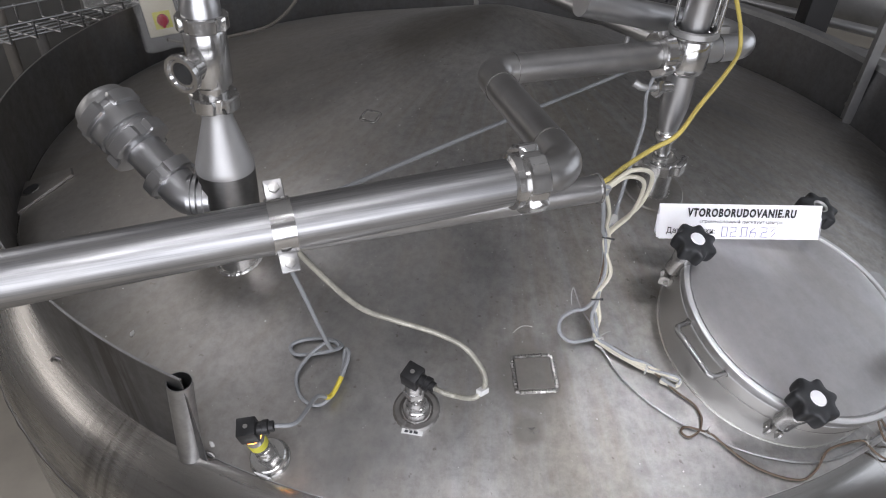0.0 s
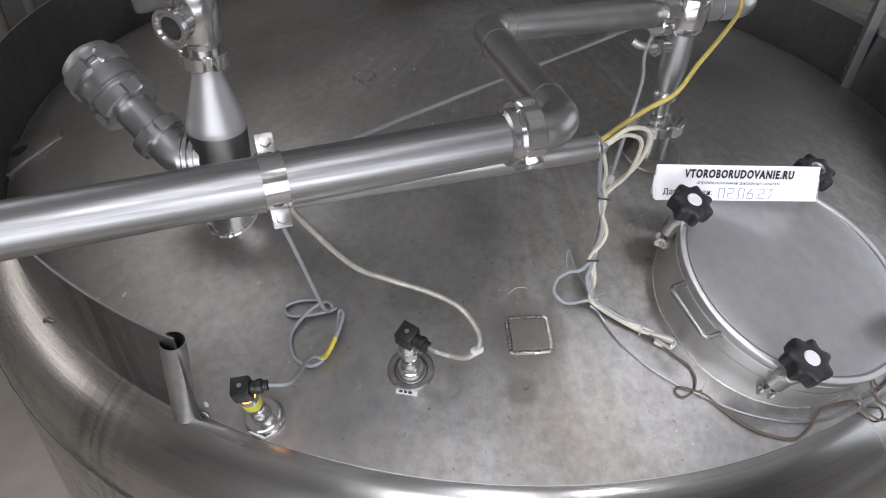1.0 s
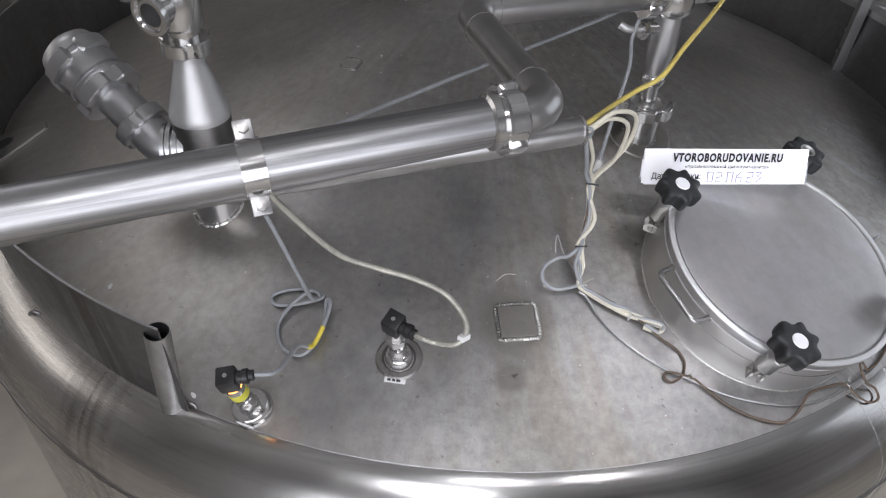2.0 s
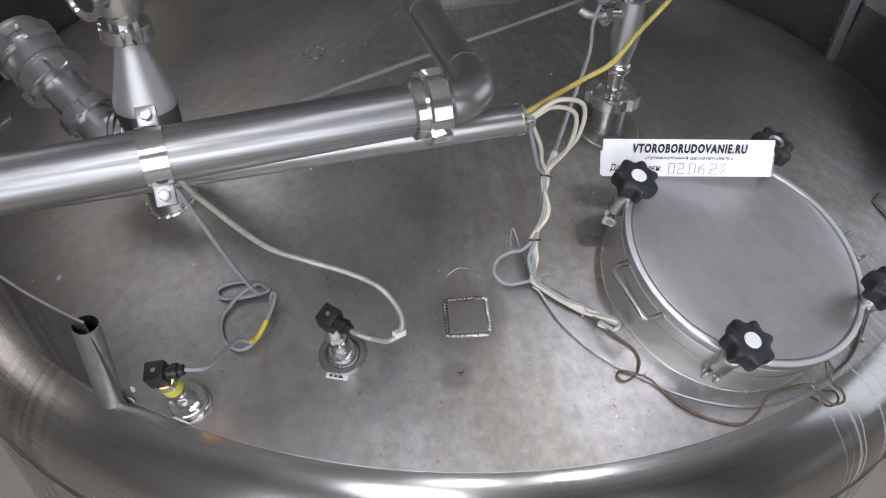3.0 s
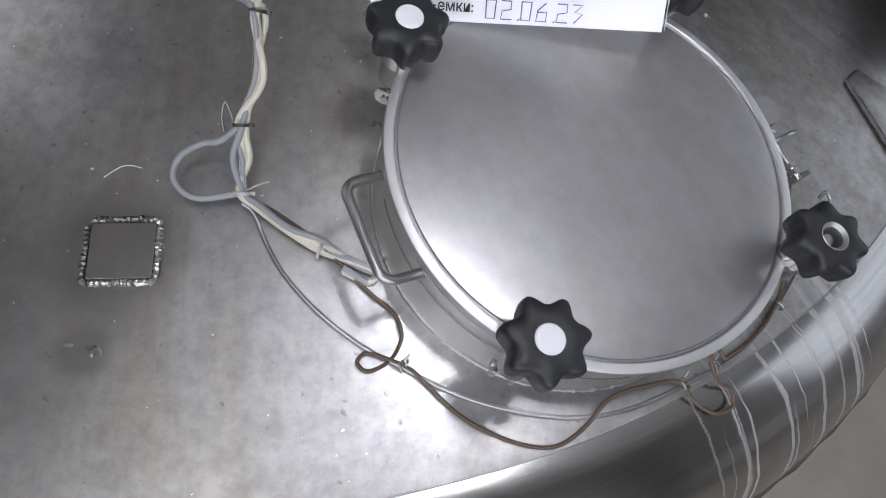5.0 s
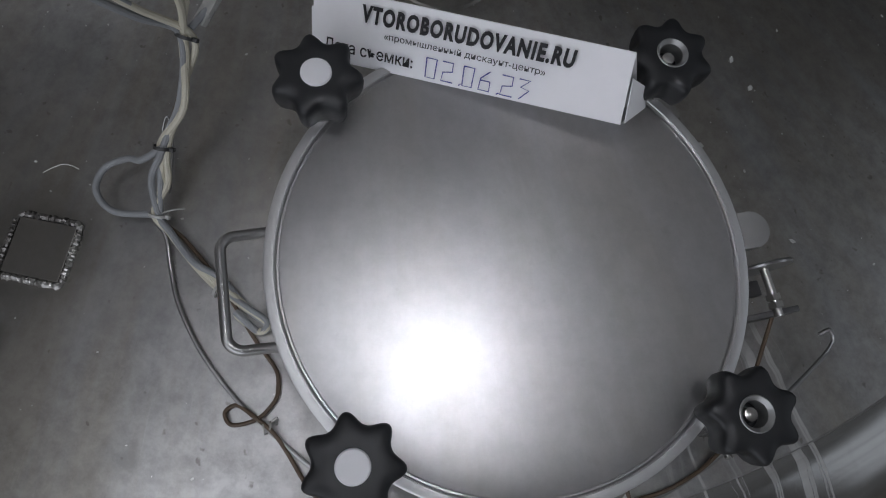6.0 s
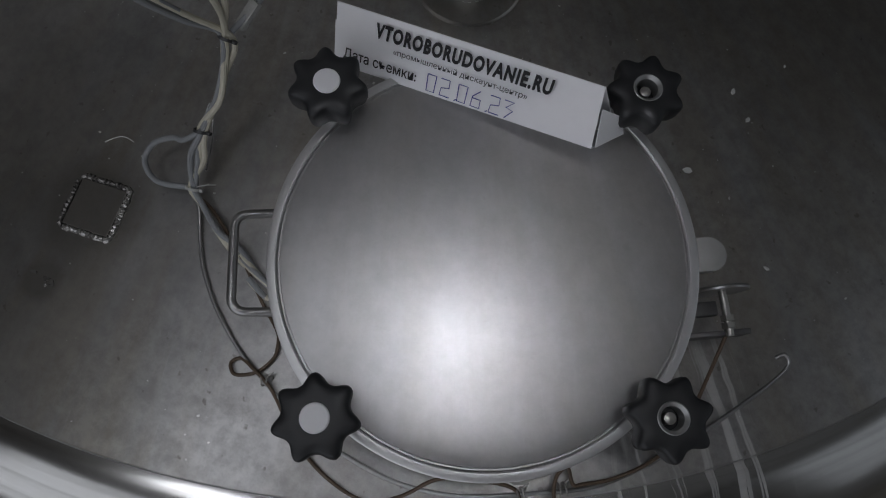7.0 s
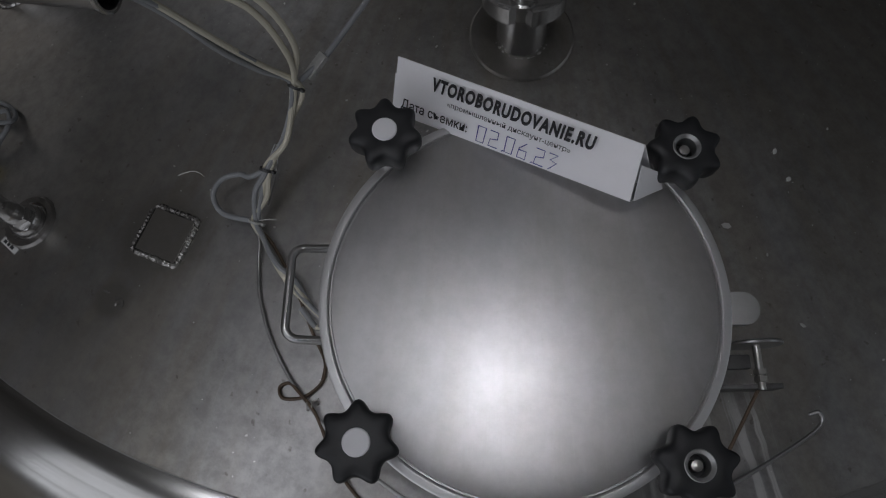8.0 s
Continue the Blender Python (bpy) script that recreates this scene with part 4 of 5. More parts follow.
# ---- right-hand stack ----
RX, RY = 0.340, -0.53
rz0 = roof_z(RX, RY)
RP = pose(RX, RY, 0)
rstack = thing("seat_valve_stack", (RX, RY, rz0), "steel seat valve on a flanged roof nozzle", "valve")
part("nozzle", lathe([(0.0345, rz0 - 0.02), (0.0345, 0.262), (0.0320, 0.262), (0.0320, rz0 - 0.02)], 40, RP, closed=True), STEEL_CAST, rstack)
part("weld", bead_ring(0.0365, 0.0028, RP, 80, z=lambda a: roof_z(RX + 0.0365 * math.cos(a), RY + 0.0365 * math.sin(a)) + 0.001), WELD, rstack)
part("pad", lathe([(0.033, 0.0035), (0.069, 0.0035), (0.0715, 0.0015), (0.0715, -0.003)], 56, roof_frame(RX, RY)), STEEL_ROOF, rstack, "round reinforcing pad")
part("flange_nut", union_nut(RP @ pose(0, 0, 0.272, 0, 0, 15), 0.034, 0.0560, 0.026, 4), STEEL_CAST, rstack)
part("flange_disc", lathe([(0.0, 0.281), (0.046, 0.281), (0.047, 0.278), (0.034, 0.262)], 44, RP), STEEL_NECK, rstack)
part("stem", lathe([(0.0175, 0.279), (0.0170, 0.285), (0.0160, 0.325), (0.0225, 0.327), (0.0245, 0.332), (0.0245, 0.341), (0.0220, 0.346), (0.0180, 0.348)], 36, RP), STEEL_CAST, rstack)
part("reducer", lathe([(0.0180, 0.345), (0.0200, 0.352), (0.0275, 0.392), (0.0285, 0.400), (0.0285, 0.482)], 40, RP), STEEL_PIPE, rstack)
part("valve_body", lathe([(0.0285, 0.470), (0.0330, 0.474), (0.0390, 0.482), (0.0400, 0.490), (0.0400, 0.535), (0.0380, 0.541), (0.0440, 0.546), (0.0460, 0.552), (0.0440, 0.558), (0.0350, 0.560)], 48, RP), STEEL_CAST, rstack)
part("clamp_band", lathe([(0.0425, 0.548), (0.0480, 0.550), (0.0480, 0.560), (0.0425, 0.562)], 40, RP, closed=True), STEEL_MATT, rstack)
part("clamp_wing", box(0.030, 0.012, 0.014, RP @ pose(0.055, 0.012, 0.555, 0, 0, 15), 0.002), STEEL_MATT, rstack)
part("lantern", lathe([(0.0270, 0.556), (0.0270, 0.70), (0.0320, 0.71), (0.0320, 0.95), (0.0, 0.95)], 32, RP), STEEL_PIPE, rstack)
for dx, dy in ((0.040, 0.02), (0.036, -0.022), (-0.03, 0.03)):
    part("strut", sweep([Vector((RX + dx, RY + dy, 0.556)), Vector((RX + dx * 1.1, RY + dy * 1.1, 0.80))], 0.0045, 10), STEEL_CAST, rstack)
part("side_tail", sweep([V0 - PH * 0.046, V0], 0.0275, 30), STEEL_CAST, rstack)
# u-bend on the far side of the valve
UB = V0 + PH * 0.155
path = arc(V0, UB, UB + PN * 0.045, 0.040, 12)[:-1] + arc(UB + PN * 0.045, UB + PN * 0.09, UB + PN * 0.09 - PH * 0.35 + Vector((0, 0, 0.08)), 0.040, 12)
ubend = part("return_bend", sweep(path, 0.0265, 34), STEEL_PIPE, rstack, "pipe doubling back behind the valve")
part("weld", bead_ring(0.0268, 0.0013, axis_frame(V0 + PH * 0.07, PH), 60), WELD_DARK, ubend)
# small side cock below the body
SC = Vector((RX - 0.03, RY - 0.012, 0.445))
part("sample_cock", sweep([SC + Vector((0.012, 0, 0)), SC + Vector((-0.02, -0.008, 0.0))], 0.012, 18), STEEL_CAST, rstack)
part("sample_nut", hex_nut(axis_frame(SC + Vector((-0.014, -0.006, 0)), (-1, -0.4, 0)), 0.034, 0.012), STEEL_CAST, rstack)
part("sample_tail", sweep(spline([SC + Vector((-0.022, -0.009, 0)), SC + Vector((-0.05, -0.02, 0.004)), SC + Vector((-0.068, -0.018, 0.012))], 5), 0.0085, 14), STEEL_MATT, rstack)
# control plug with its lead
part("plug", lathe([(0.0, 0.0), (0.008, 0.0), (0.009, 0.02), (0.009, 0.06), (0.006, 0.07), (0.0, 0.07)], 18, pose(RX - 0.055, RY + 0.02, 0.60, 6, -8, 0)), BLACK_PLUG, rstack, "black cable plug")
part("plug_arm", sweep([Vector((RX - 0.058, RY + 0.02, 0.64)), Vector((RX - 0.01, RY + 0.01, 0.64))], 0.006, 10), BLACK_PLUG, rstack)

# thin pipe crossing behind the crest
back_pipe = thing("cleaning_pipe", on_roof(0.18, 0.11), "grey steel cleaning pipe crossing the roof crest", "pipe")
bp0, bp1 = Vector((0.42, -0.195, 0.400)), Vector((-0.35, 0.790, 0.400))
part("run", sweep([bp0, bp1], 0.020, 24), STEEL_SATIN, back_pipe)
for k in (0.12, 0.62):
    q = bp0.lerp(bp1, k)
    part("leg", sweep([q, on_roof(q.x, q.y, -0.002)], 0.008, 10), STEEL_MATT, back_pipe)

# ---- pressure sensors ----
def sensor(x, y, turn, yellow):
    f = roof_frame(x, y)
    s = thing("pressure_sensor", on_roof(x, y), "yellow-banded steel pressure sensor with black plug" if yellow else "steel pressure sensor with black plug on a weld ring", "sensor", "sensors on the roof")
    if yellow:
        part("socket", lathe([(0.034, -0.004), (0.034, 0.002), (0.0325, 0.004), (0.0305, 0.003), (0.030, 0.018), (0.028, 0.020), (0.0, 0.020)], 40, f), STEEL_CAST, s)
        part("label_strip", box(0.030, 0.0012, 0.009, f @ pose(0.004, -0.0305, 0.007), 0.0003), LABEL_WHITE, s)
    else:
        part("weld", bead_ring(0.033, 0.0075, f @ Matrix.Diagonal((1, 1, 0.5, 1)), 90, wobble=0.07), WELD_DARK, s, "rough dark weld ring")
        part("socket", lathe([(0.024, -0.004), (0.024, 0.010), (0.021, 0.015), (0.0, 0.016)], 40, f), STEEL_CAST, s)
    z, top = (0.018, 0.092) if yellow else (0.014, 0.104)
    part("hex_base", hex_nut(f @ pose(0, 0, z, 0, 0, 10), 0.030, 0.014), STEEL_CAST, s)
    part("barrel", lathe([(0.0150, z + 0.013), (0.0150, z + 0.024), (0.0135, z + 0.026), (0.0135, z + 0.046), (0.0150, z + 0.048), (0.0150, z + top - 0.012), (0.0135, z + top - 0.010), (0.0135, z + top), (0.010, z + top + 0.002)], 32, f), STEEL_CAST, s)
    if yellow:
        part("band", lathe([(0.0148, z + 0.052), (0.0156, z + 0.053), (0.0156, z + 0.072), (0.0148, z + 0.073)], 32, f), BAND_YELLOW, s, "yellow marking band")
        part("indicator", lathe([(0.0140, z + 0.086), (0.0143, z + 0.087), (0.0143, z + 0.091), (0.0140, z + 0.092)], 32, f), AMBER, s, "glowing amber ring")
    else:
        part("hex_nut", hex_nut(f @ pose(0, 0, z + 0.060, 0, 0, 25), 0.032, 0.016), STEEL_CAST, s)
    h = f @ pose(0, 0, z + top, 0, 0, turn)
    plug = part("plug", box(0.029, 0.030, 0.034, h @ pose(0, 0, 0.017), 0.003), BLACK_PLUG, s, "black square cable plug")
    part("gland", lathe([(0.0, 0.0), (0.0105, 0.0), (0.0105, 0.008), (0.0120, 0.009), (0.0120, 0.017), (0.0085, 0.018), (0.0085, 0.025), (0.0, 0.025)], 10, h @ pose(0.014, 0, 0.019, 0, 90, 0)), BLACK_PLUG, plug)
    part("screw", lathe([(0.0, 0.0352), (0.0034, 0.0350), (0.0036, 0.0338)], 16, h), ZINC, plug)
    part("clip", box(0.012, 0.031, 0.004, h @ pose(0, 0, 0.004), 0.0008), BLACK_PLUG, plug)
    return h @ Vector((0.040, 0, 0.019))


plug_a = sensor(-0.3693, -1.151, 28, True)
plug_b = sensor(-0.135, -1.065, -22, False)

# stickers on the roof
f = roof_frame(-0.139, -1.104) @ pose(0, 0, 0.0008, 0, 0, 0)
tag = thing("label_sticker", on_roof(-0.139, -1.104), "small white printed label stuck on the roof", "label")
part("paper", box(0.036, 0.009, 0.0008, f, 0.0002), LABEL_WHITE, tag)
for k, w_ in ((-0.010, 0.006), (-0.002, 0.005), (0.006, 0.007)):
    part("print_bar", box(w_, 0.0042, 0.0004, f @ pose(k, 0, 0.0007)), GREY_INK, tag)

# ---- cables ----
def cable(name, pts, r, mat, label, category="cable", group="", n=8, seg=10):
    return solo(name, sweep(spline(pts, n), r, seg), mat, label, category, group)


def rp(x, y, h):
    return on_roof(x, y, h)


# grey lead: falls from the pipe, coils on the roof and enters the banded sensor
grey = thing("sensor_cable", rp(-0.30, -0.97, 0.004), "grey coiled sensor cable with a yellow tape mark", "cable", "sensor cables")
pts = [Vector((-0.345, -1.115, 0.470)), Vector((-0.325, -1.100, 0.400)), Vector((-0.306, -1.076, 0.302)), Vector((-0.297, -1.035, 0.200)), rp(-0.292, -0.985, 0.035), rp(-0.278, -0.962, 0.012), rp(-0.300, -0.945, 0.006), rp(-0.345, -0.943, 0.005), rp(-0.372, -0.955, 0.006),
       rp(-0.362, -0.972, 0.006), rp(-0.325, -0.973, 0.007), rp(-0.285, -0.966, 0.012), rp(-0.300, -0.955, 0.016), rp(-0.332, -0.975, 0.010), rp(-0.352, -1.010, 0.005), rp(-0.338, -1.050, 0.005), rp(-0.305, -1.067, 0.008), rp(-0.282, -1.050, 0.010), rp(-0.270, -1.010, 0.012), rp(-0.270, -0.975, 0.018),
       rp(-0.262, -0.985, 0.022), rp(-0.268, -1.020, 0.020), rp(-0.283, -1.058, 0.018), rp(-0.300, -1.088, 0.060), plug_a + Vector((0.030, 0.014, -0.006)), plug_a]
line_ = spline(pts, 8)
part("lead", sweep(line_, 0.0036, 10), CABLE_GREY, grey)
part("tape", sweep(line_[8 * 21 + 1:8 * 22 + 4], 0.0042, 10), TAPE_YELLOW, grey, "yellow tape wrap")
# stiff braided lead to the second sensor
braid = thing("braided_cable", plug_b, "stiff clear-braided sensor cable with a white tag", "cable", "sensor cables")
pts = [Vector((-0.300, -1.150, 0.470)), Vector((-0.283, -1.140, 0.425)), Vector((-0.224, -1.105, 0.320)), Vector((-0.170, -1.092, 0.284)), Vector((-0.110, -1.090, 0.262)), Vector((-0.065, -1.094, 0.240)), Vector((-0.037, -1.112, 0.216)), Vector((-0.030, -1.132, 0.200)), Vector((-0.045, -1.147, 0.188)), Vector((-0.075, -1.135, 0.176)), plug_b + Vector((0.012, -0.008, 0.002)), plug_b]
line_ = spline(pts, 8)
part("lead", sweep(line_, 0.0042, 12), CABLE_BRAID, braid)
k = 7 * 8
part("tag", box(0.018, 0.011, 0.009, axis_frame(line_[k + 3], (0, 0.3, 1), line_[k + 5] - line_[k + 1]), 0.001), LABEL_WHITE, braid, "white marker tag")

# bundle of leads out of the conduit, tied down to the roof
bundle = thing("cable_bundle", rp(0.18, -0.92, 0.004), "tied bundle of cream and grey cables hanging to the roof", "cable")
T_A, T_B, T_C, T_D = Vector((0.189, -0.815, 0.262)), Vector((0.176, -0.882, 0.172)), Vector((0.180, -0.926, 0.118)), rp(0.268, -0.969, 0.010)
rng = random.Random(11)


def strand(mats, r, start, bow, tail):
    j = lambda s=0.005: Vector((rng.uniform(-s, s), rng.uniform(-s, s), rng.uniform(-s, s) * 0.6))
    pts = [E2 - CD * 0.05 + j(), E2 + CD * 0.012 + j(0.006)] + start + [T_A + j(0.006), (T_A + T_B) / 2 + Vector((0.010, 0.0, 0.0)) + j(0.010), T_B + j(0.005), (T_B + T_C) / 2 + Vector((bow, 0, 0)) + j(0.004), T_C + j(0.004)] + tail
    return part("strand", sweep(spline(pts, 7), r, 9), mats, bundle)


big = [Vector((0.175, -0.915, 0.462)), Vector((0.222, -0.870, 0.430)), Vector((0.226, -0.835, 0.350))]
big2 = [Vector((0.168, -0.918, 0.452)), Vector((0.212, -0.872, 0.415)), Vector((0.215, -0.838, 0.335))]
low = [Vector((0.145, -0.915, 0.415)), Vector((0.165, -0.880, 0.360)), Vector((0.175, -0.845, 0.310))]
low2 = [Vector((0.142, -0.912, 0.405)), Vector((0.158, -0.878, 0.345)), Vector((0.170, -0.845, 0.300))]
tail = lambda a, b: [rp(0.200, -0.938, 0.012 + a), rp(0.236, -0.957, 0.012 + a), T_D + Vector((0, a, a)), rp(0.303, -0.977, 0.010 + b), rp(0.327, -0.982, 0.008 + b), rp(0.320, -0.991, 0.007), rp(0.293, -0.984, 0.006 + a)]
strand(CABLE_CREAM, 0.0036, big, 0.004, tail(0.0, 0.004))
strand(CABLE_CREAM, 0.0036, big2, -0.004, tail(0.005, 0.006))
strand(CABLE_CREAM, 0.0034, low, 0.006, tail(0.003, 0.0))
strand(CABLE_GREY, 0.0036, low2, -0.006, tail(0.008, 0.002))
strand(CABLE_GREY, 0.0030, low, 0.0, tail(0.002, 0.008))
strand(CABLE_BROWN, 0.0021, low2, 0.008, [rp(0.215, -0.938, 0.014), rp(0.270, -0.966, 0.014), rp(0.319, -0.998, 0.006), rp(0.351, -1.017, 0.004), rp(0.361, -1.036, 0.004)])
part("loop", sweep(spline([T_B, T_B + Vector((-0.02, -0.014, -0.012)), rp(0.138, -0.896, 0.042), rp(0.115, -0.908, 0.034), rp(0.112, -0.928, 0.026), rp(0.135, -0.938, 0.018), T_C], 8), 0.0036, 10), CABLE_GREY, bundle, "grey loop bulging from the bundle")


def tie(at, d, r, mat):
    m = axis_frame(at, d)
    t = part("cable_tie", lathe([(r, -0.0016), (r + 0.0012, -0.0016), (r + 0.0012, 0.0016), (r, 0.0016)], 20, m, closed=True), mat, bundle)
    part("tie_head", box(0.006, 0.005, 0.004, m @ pose(r + 0.002, 0, 0), 0.0006), mat, t)


tie(T_A, T_A - T_B, 0.0085, TIE_DARK)
tie(T_B, T_B - T_C, 0.0080, TIE_DARK)
tie(T_C, T_B - T_C, 0.0085, TIE)
tie(T_D, (1, -0.3, -0.1), 0.0080, TIE)
part("tie_tail", sweep(spline([T_C, T_C + Vector((0.016, 0.004, 0.010)), T_C + Vector((0.026, 0.012, 0.008))], 4), 0.0009, 6), TIE, bundle)

# grey tube from the valve down to the bundle, with its tag
lead = thing("valve_cable", T_A, "thin grey control cable from the valve with clip", "cable")
pts = [SC + Vector((-0.030, -0.012, 0.03)), SC + Vector((-0.042, -0.03, -0.01)), Vector((0.262, -0.620, 0.400)), Vector((0.232, -0.700, 0.340)), Vector((0.206, -0.770, 0.285)), T_A + Vector((0.004, 0.006, 0.006))]
line_ = spline(pts, 8)
part("lead", sweep(line_, 0.0036, 10), CABLE_GREY, lead)
part("clip", box(0.012, 0.008, 0.034, axis_frame(Vector((0.200, -0.786, 0.276)), (0.03, 0.07, 0.06)), 0.001), TIE, lead, "clear plastic clip")

# yellow cable arching from the conduit up past the valve
cable("yellow_cable", [E2 - CD * 0.04, E2 + CD * 0.006 + Vector((0, 0, 0.010)), Vector((0.172, -0.885, 0.452)), Vector((0.222, -0.832, 0.456)), Vector((0.262, -0.818, 0.478)), Vector((0.309, -0.750, 0.500)), Vector((0.370, -0.660, 0.520)), Vector((0.424, -0.560, 0.526)), Vector((0.422, -0.545, 0.560)), Vector((0.402, -0.560, 0.60)), Vector((0.370, -0.580, 0.66)), Vector((0.34, -0.60, 0.75))], 0.0040, CABLE_YELLOW, "yellow cable arching from conduit to valve")
# taut grey line behind the pipe
cable("taut_cable", [Vector((-0.345, -1.075, 0.440)), Vector((-0.322, -1.041, 0.436)), Vector((-0.02, -0.70, 0.421)), Vector((0.262, -0.390, 0.408)), Vector((0.300, -0.400, 0.44)), Vector((0.318, -0.505, 0.455))], 0.0040, CABLE_GREY, "taut grey cable stretched behind the pipe", n=6)

# brown cable and wire round the foot of the hatch
def foot(x, y, h=0.004):
    return rp(x, y, h)


cable("ground_wire", [T_C + Vector((0.0, -0.006, -0.010)), foot(0.193, -0.940, 0.008), foot(0.211, -0.967), foot(0.234, -0.995), foot(0.274, -1.027), foot(0.322, -1.053), foot(0.362, -1.067, 0.006), foot(0.415, -1.083), foot(0.476, -1.091), foot(0.545, -1.088), foot(0.612, -1.067), foot(0.685, -1.024), foot(0.739, -0.986), foot(0.790, -0.925), foot(0.830, -0.862, 0.006), foot(0.866, -0.800, 0.014), foot(0.876, -0.775, 0.022), foot(0.868, -0.768, 0.028), foot(0.860, -0.774, 0.022)], 0.0023, WIRE, "galvanised earthing wire run round the hatch", "wire")
cable("brown_cable", [foot(0.354, -1.020), foot(0.3605, -1.034), foot(0.360, -1.046), foot(0.352, -1.064, 0.006), foot(0.332, -1.077, 0.006), foot(0.320, -1.069), foot(0.328, -1.059), foot(0.348, -1.063, 0.008), foot(0.372, -1.070, 0.010), foot(0.389, -1.079, 0.006), foot(0.428, -1.104), foot(0.474, -1.119), foot(0.522, -1.120), foot(0.554, -1.099), foot(0.583, -1.065, 0.008), foot(0.622, -1.045, 0.007), foot(0.660, -1.035, 0.009), foot(0.677, -1.049, 0.006), foot(0.702, -1.058), foot(0.724, -1.047), foot(0.722, -1.030, 0.006), foot(0.704, -1.027, 0.012), foot(0.694, -1.008, 0.022), foot(0.700, -0.992, 0.022), foot(0.713, -1.002, 0.014), foot(0.724, -0.994, 0.008), foot(0.750, -0.973, 0.006), foot(0.779, -0.938, 0.006), foot(0.797, -0.898, 0.012), foot(0.797, -0.86, 0.03), LID @ Vector((0.258, -0.096, -0.060))], 0.0021, CABLE_BROWN, "thin brown cable looped round the hatch foot")
knot = thing("wire_knot", foot(0.345, -1.076), "bright wire ties holding the brown cable", "cable tie")
for x, y in ((0.360, -1.067), (0.662, -1.036), (0.700, -1.010), (0.790, -0.922)):
    f = roof_frame(x, y)
    part("tie", sweep([f @ Vector((0.001 * a, 0.006 * math.cos(a), 0.005 + 0.006 * math.sin(a))) for a in np.linspace(0, 12.5, 40)], 0.0011, 6), ZINC, knot)
    part("tie_tail", sweep([f @ Vector((0.006, 0.004, 0.006)), f @ Vector((0.014, 0.010, 0.012))], 0.0010, 6), ZINC, knot)
# hook wire standing on the roof
cable("wire_hook", [foot(0.142, -0.850, 0.001), foot(0.140, -0.842, 0.012), foot(0.143, -0.832, 0.022), foot(0.149, -0.838, 0.014), foot(0.160, -0.862, 0.006), foot(0.178, -0.900, 0.012)], 0.0012, WIRE, "bent wire stub welded to the roof", "wire")

cable("loose_thread", [foot(0.030, -0.918, 0.0012), foot(0.038, -0.910, 0.0014), foot(0.047, -0.904, 0.002), foot(0.057, -0.902, 0.0014), foot(0.066, -0.903, 0.0012)], 0.0006, FLAKE, "short white thread lying on the roof", "thread")

# ---- flakes and grit lying on the roof ----
rng = random.Random(3)
bm = bmesh.new()
spots_ = [(-0.692, -0.909, 0.008), (-0.475, -1.127, 0.007), (0.688, -0.613, 0.007), (0.731, -0.506, 0.005), (0.700, -0.482, 0.005), (0.819, -0.670, 0.004), (-0.250, -0.700, 0.004), (0.70, -0.72, 0.003)]
for k in range(240):
    a, r = rng.uniform(-2.9, 0.3), rng.uniform(0.25, 1.2)
    spots_.append((r * math.cos(a), r * math.sin(a), rng.choice((0.0012, 0.0014, 0.0018, 0.0024))))
grit = random.Random(41)
for k in range(420):
    a, r = math.radians(grit.uniform(-150, -10)), grit.uniform(0.55, 1.22)
    spots_.append((r * math.cos(a), r * math.sin(a), grit.choice((0.0007, 0.0008, 0.0010, 0.0013))))
for x, y, s in spots_:
    if (Vector((x, y)) - Vector((HC.x, HC.y))).length < 0.235:
        continue
    f = roof_frame(x, y) @ pose(0, 0, 0, 0, 0, rng.uniform(0, 180))
    out = [(s * rng.uniform(0.6, 1.1) * math.cos(q), s * 0.65 * rng.uniform(0.6, 1.1) * math.sin(q)) for q in np.linspace(0, 2 * math.pi, 6, endpoint=False)]
    prism(out, 0.0, s * 0.25, f, bm)
solo("paint_flakes", bm, FLAKE, "scattered white flakes and grit on the roof", "debris", kind="stuff")

# ---- around the tank ----
# mesh cable tray with a wrapped switch box
tray = thing("cable_tray", (-1.42, 0.35, FLOOR_Z), "wire mesh cable tray behind the guard", "cable tray")
ta, tb = Vector((-1.60, -0.23, 0.235)), Vector((-1.13, 0.96, 0.105))
td = (tb - ta).normalized()
tn = Vector((0, 0, 1)).cross(td)
for k in range(7):
    off = tn * (k - 3) * 0.03 + Vector((0, 0, 0.0 if abs(k - 3) < 3 else 0.05))
    part("long_wire", sweep([ta + off, tb + off], 0.0035, 8), WIRE, tray)
for k in range(16):
    c = ta + (tb - ta) * (k / 15)
    part("cross_wire", sweep([c + tn * -0.09 + Vector((0, 0, 0.055)), c + tn * -0.09, c + tn * 0.09, c + tn * 0.09 + Vector((0, 0, 0.055))], 0.0035, 8), WIRE, tray)
for k in (0.1, 0.85):
    c = ta + (tb - ta) * k
    part("support", sweep([c, Vector((c.x, c.y, FLOOR_Z))], 0.015, 10), DARK_STEEL, tray)
cable("tray_cable", [Vector((-1.60, -0.45, 0.21)), Vector((-1.52, -0.10, 0.24)), Vector((-1.45, 0.10, 0.34)), Vector((-1.36, 0.35, 0.42)), Vector((-1.25, 0.70, 0.40))], 0.008, CABLE_YELLOW, "yellow cable curving over the cable tray")
cable("tray_cable", [Vector((-1.58, -0.42, FLOOR_Z)), Vector((-1.50, -0.16, -0.1)), Vector((-1.47, -0.08, 0.19)), Vector((-1.45, 0.0, 0.21))], 0.007, CABLE_YELLOW, "yellow cable hanging below the cable tray")

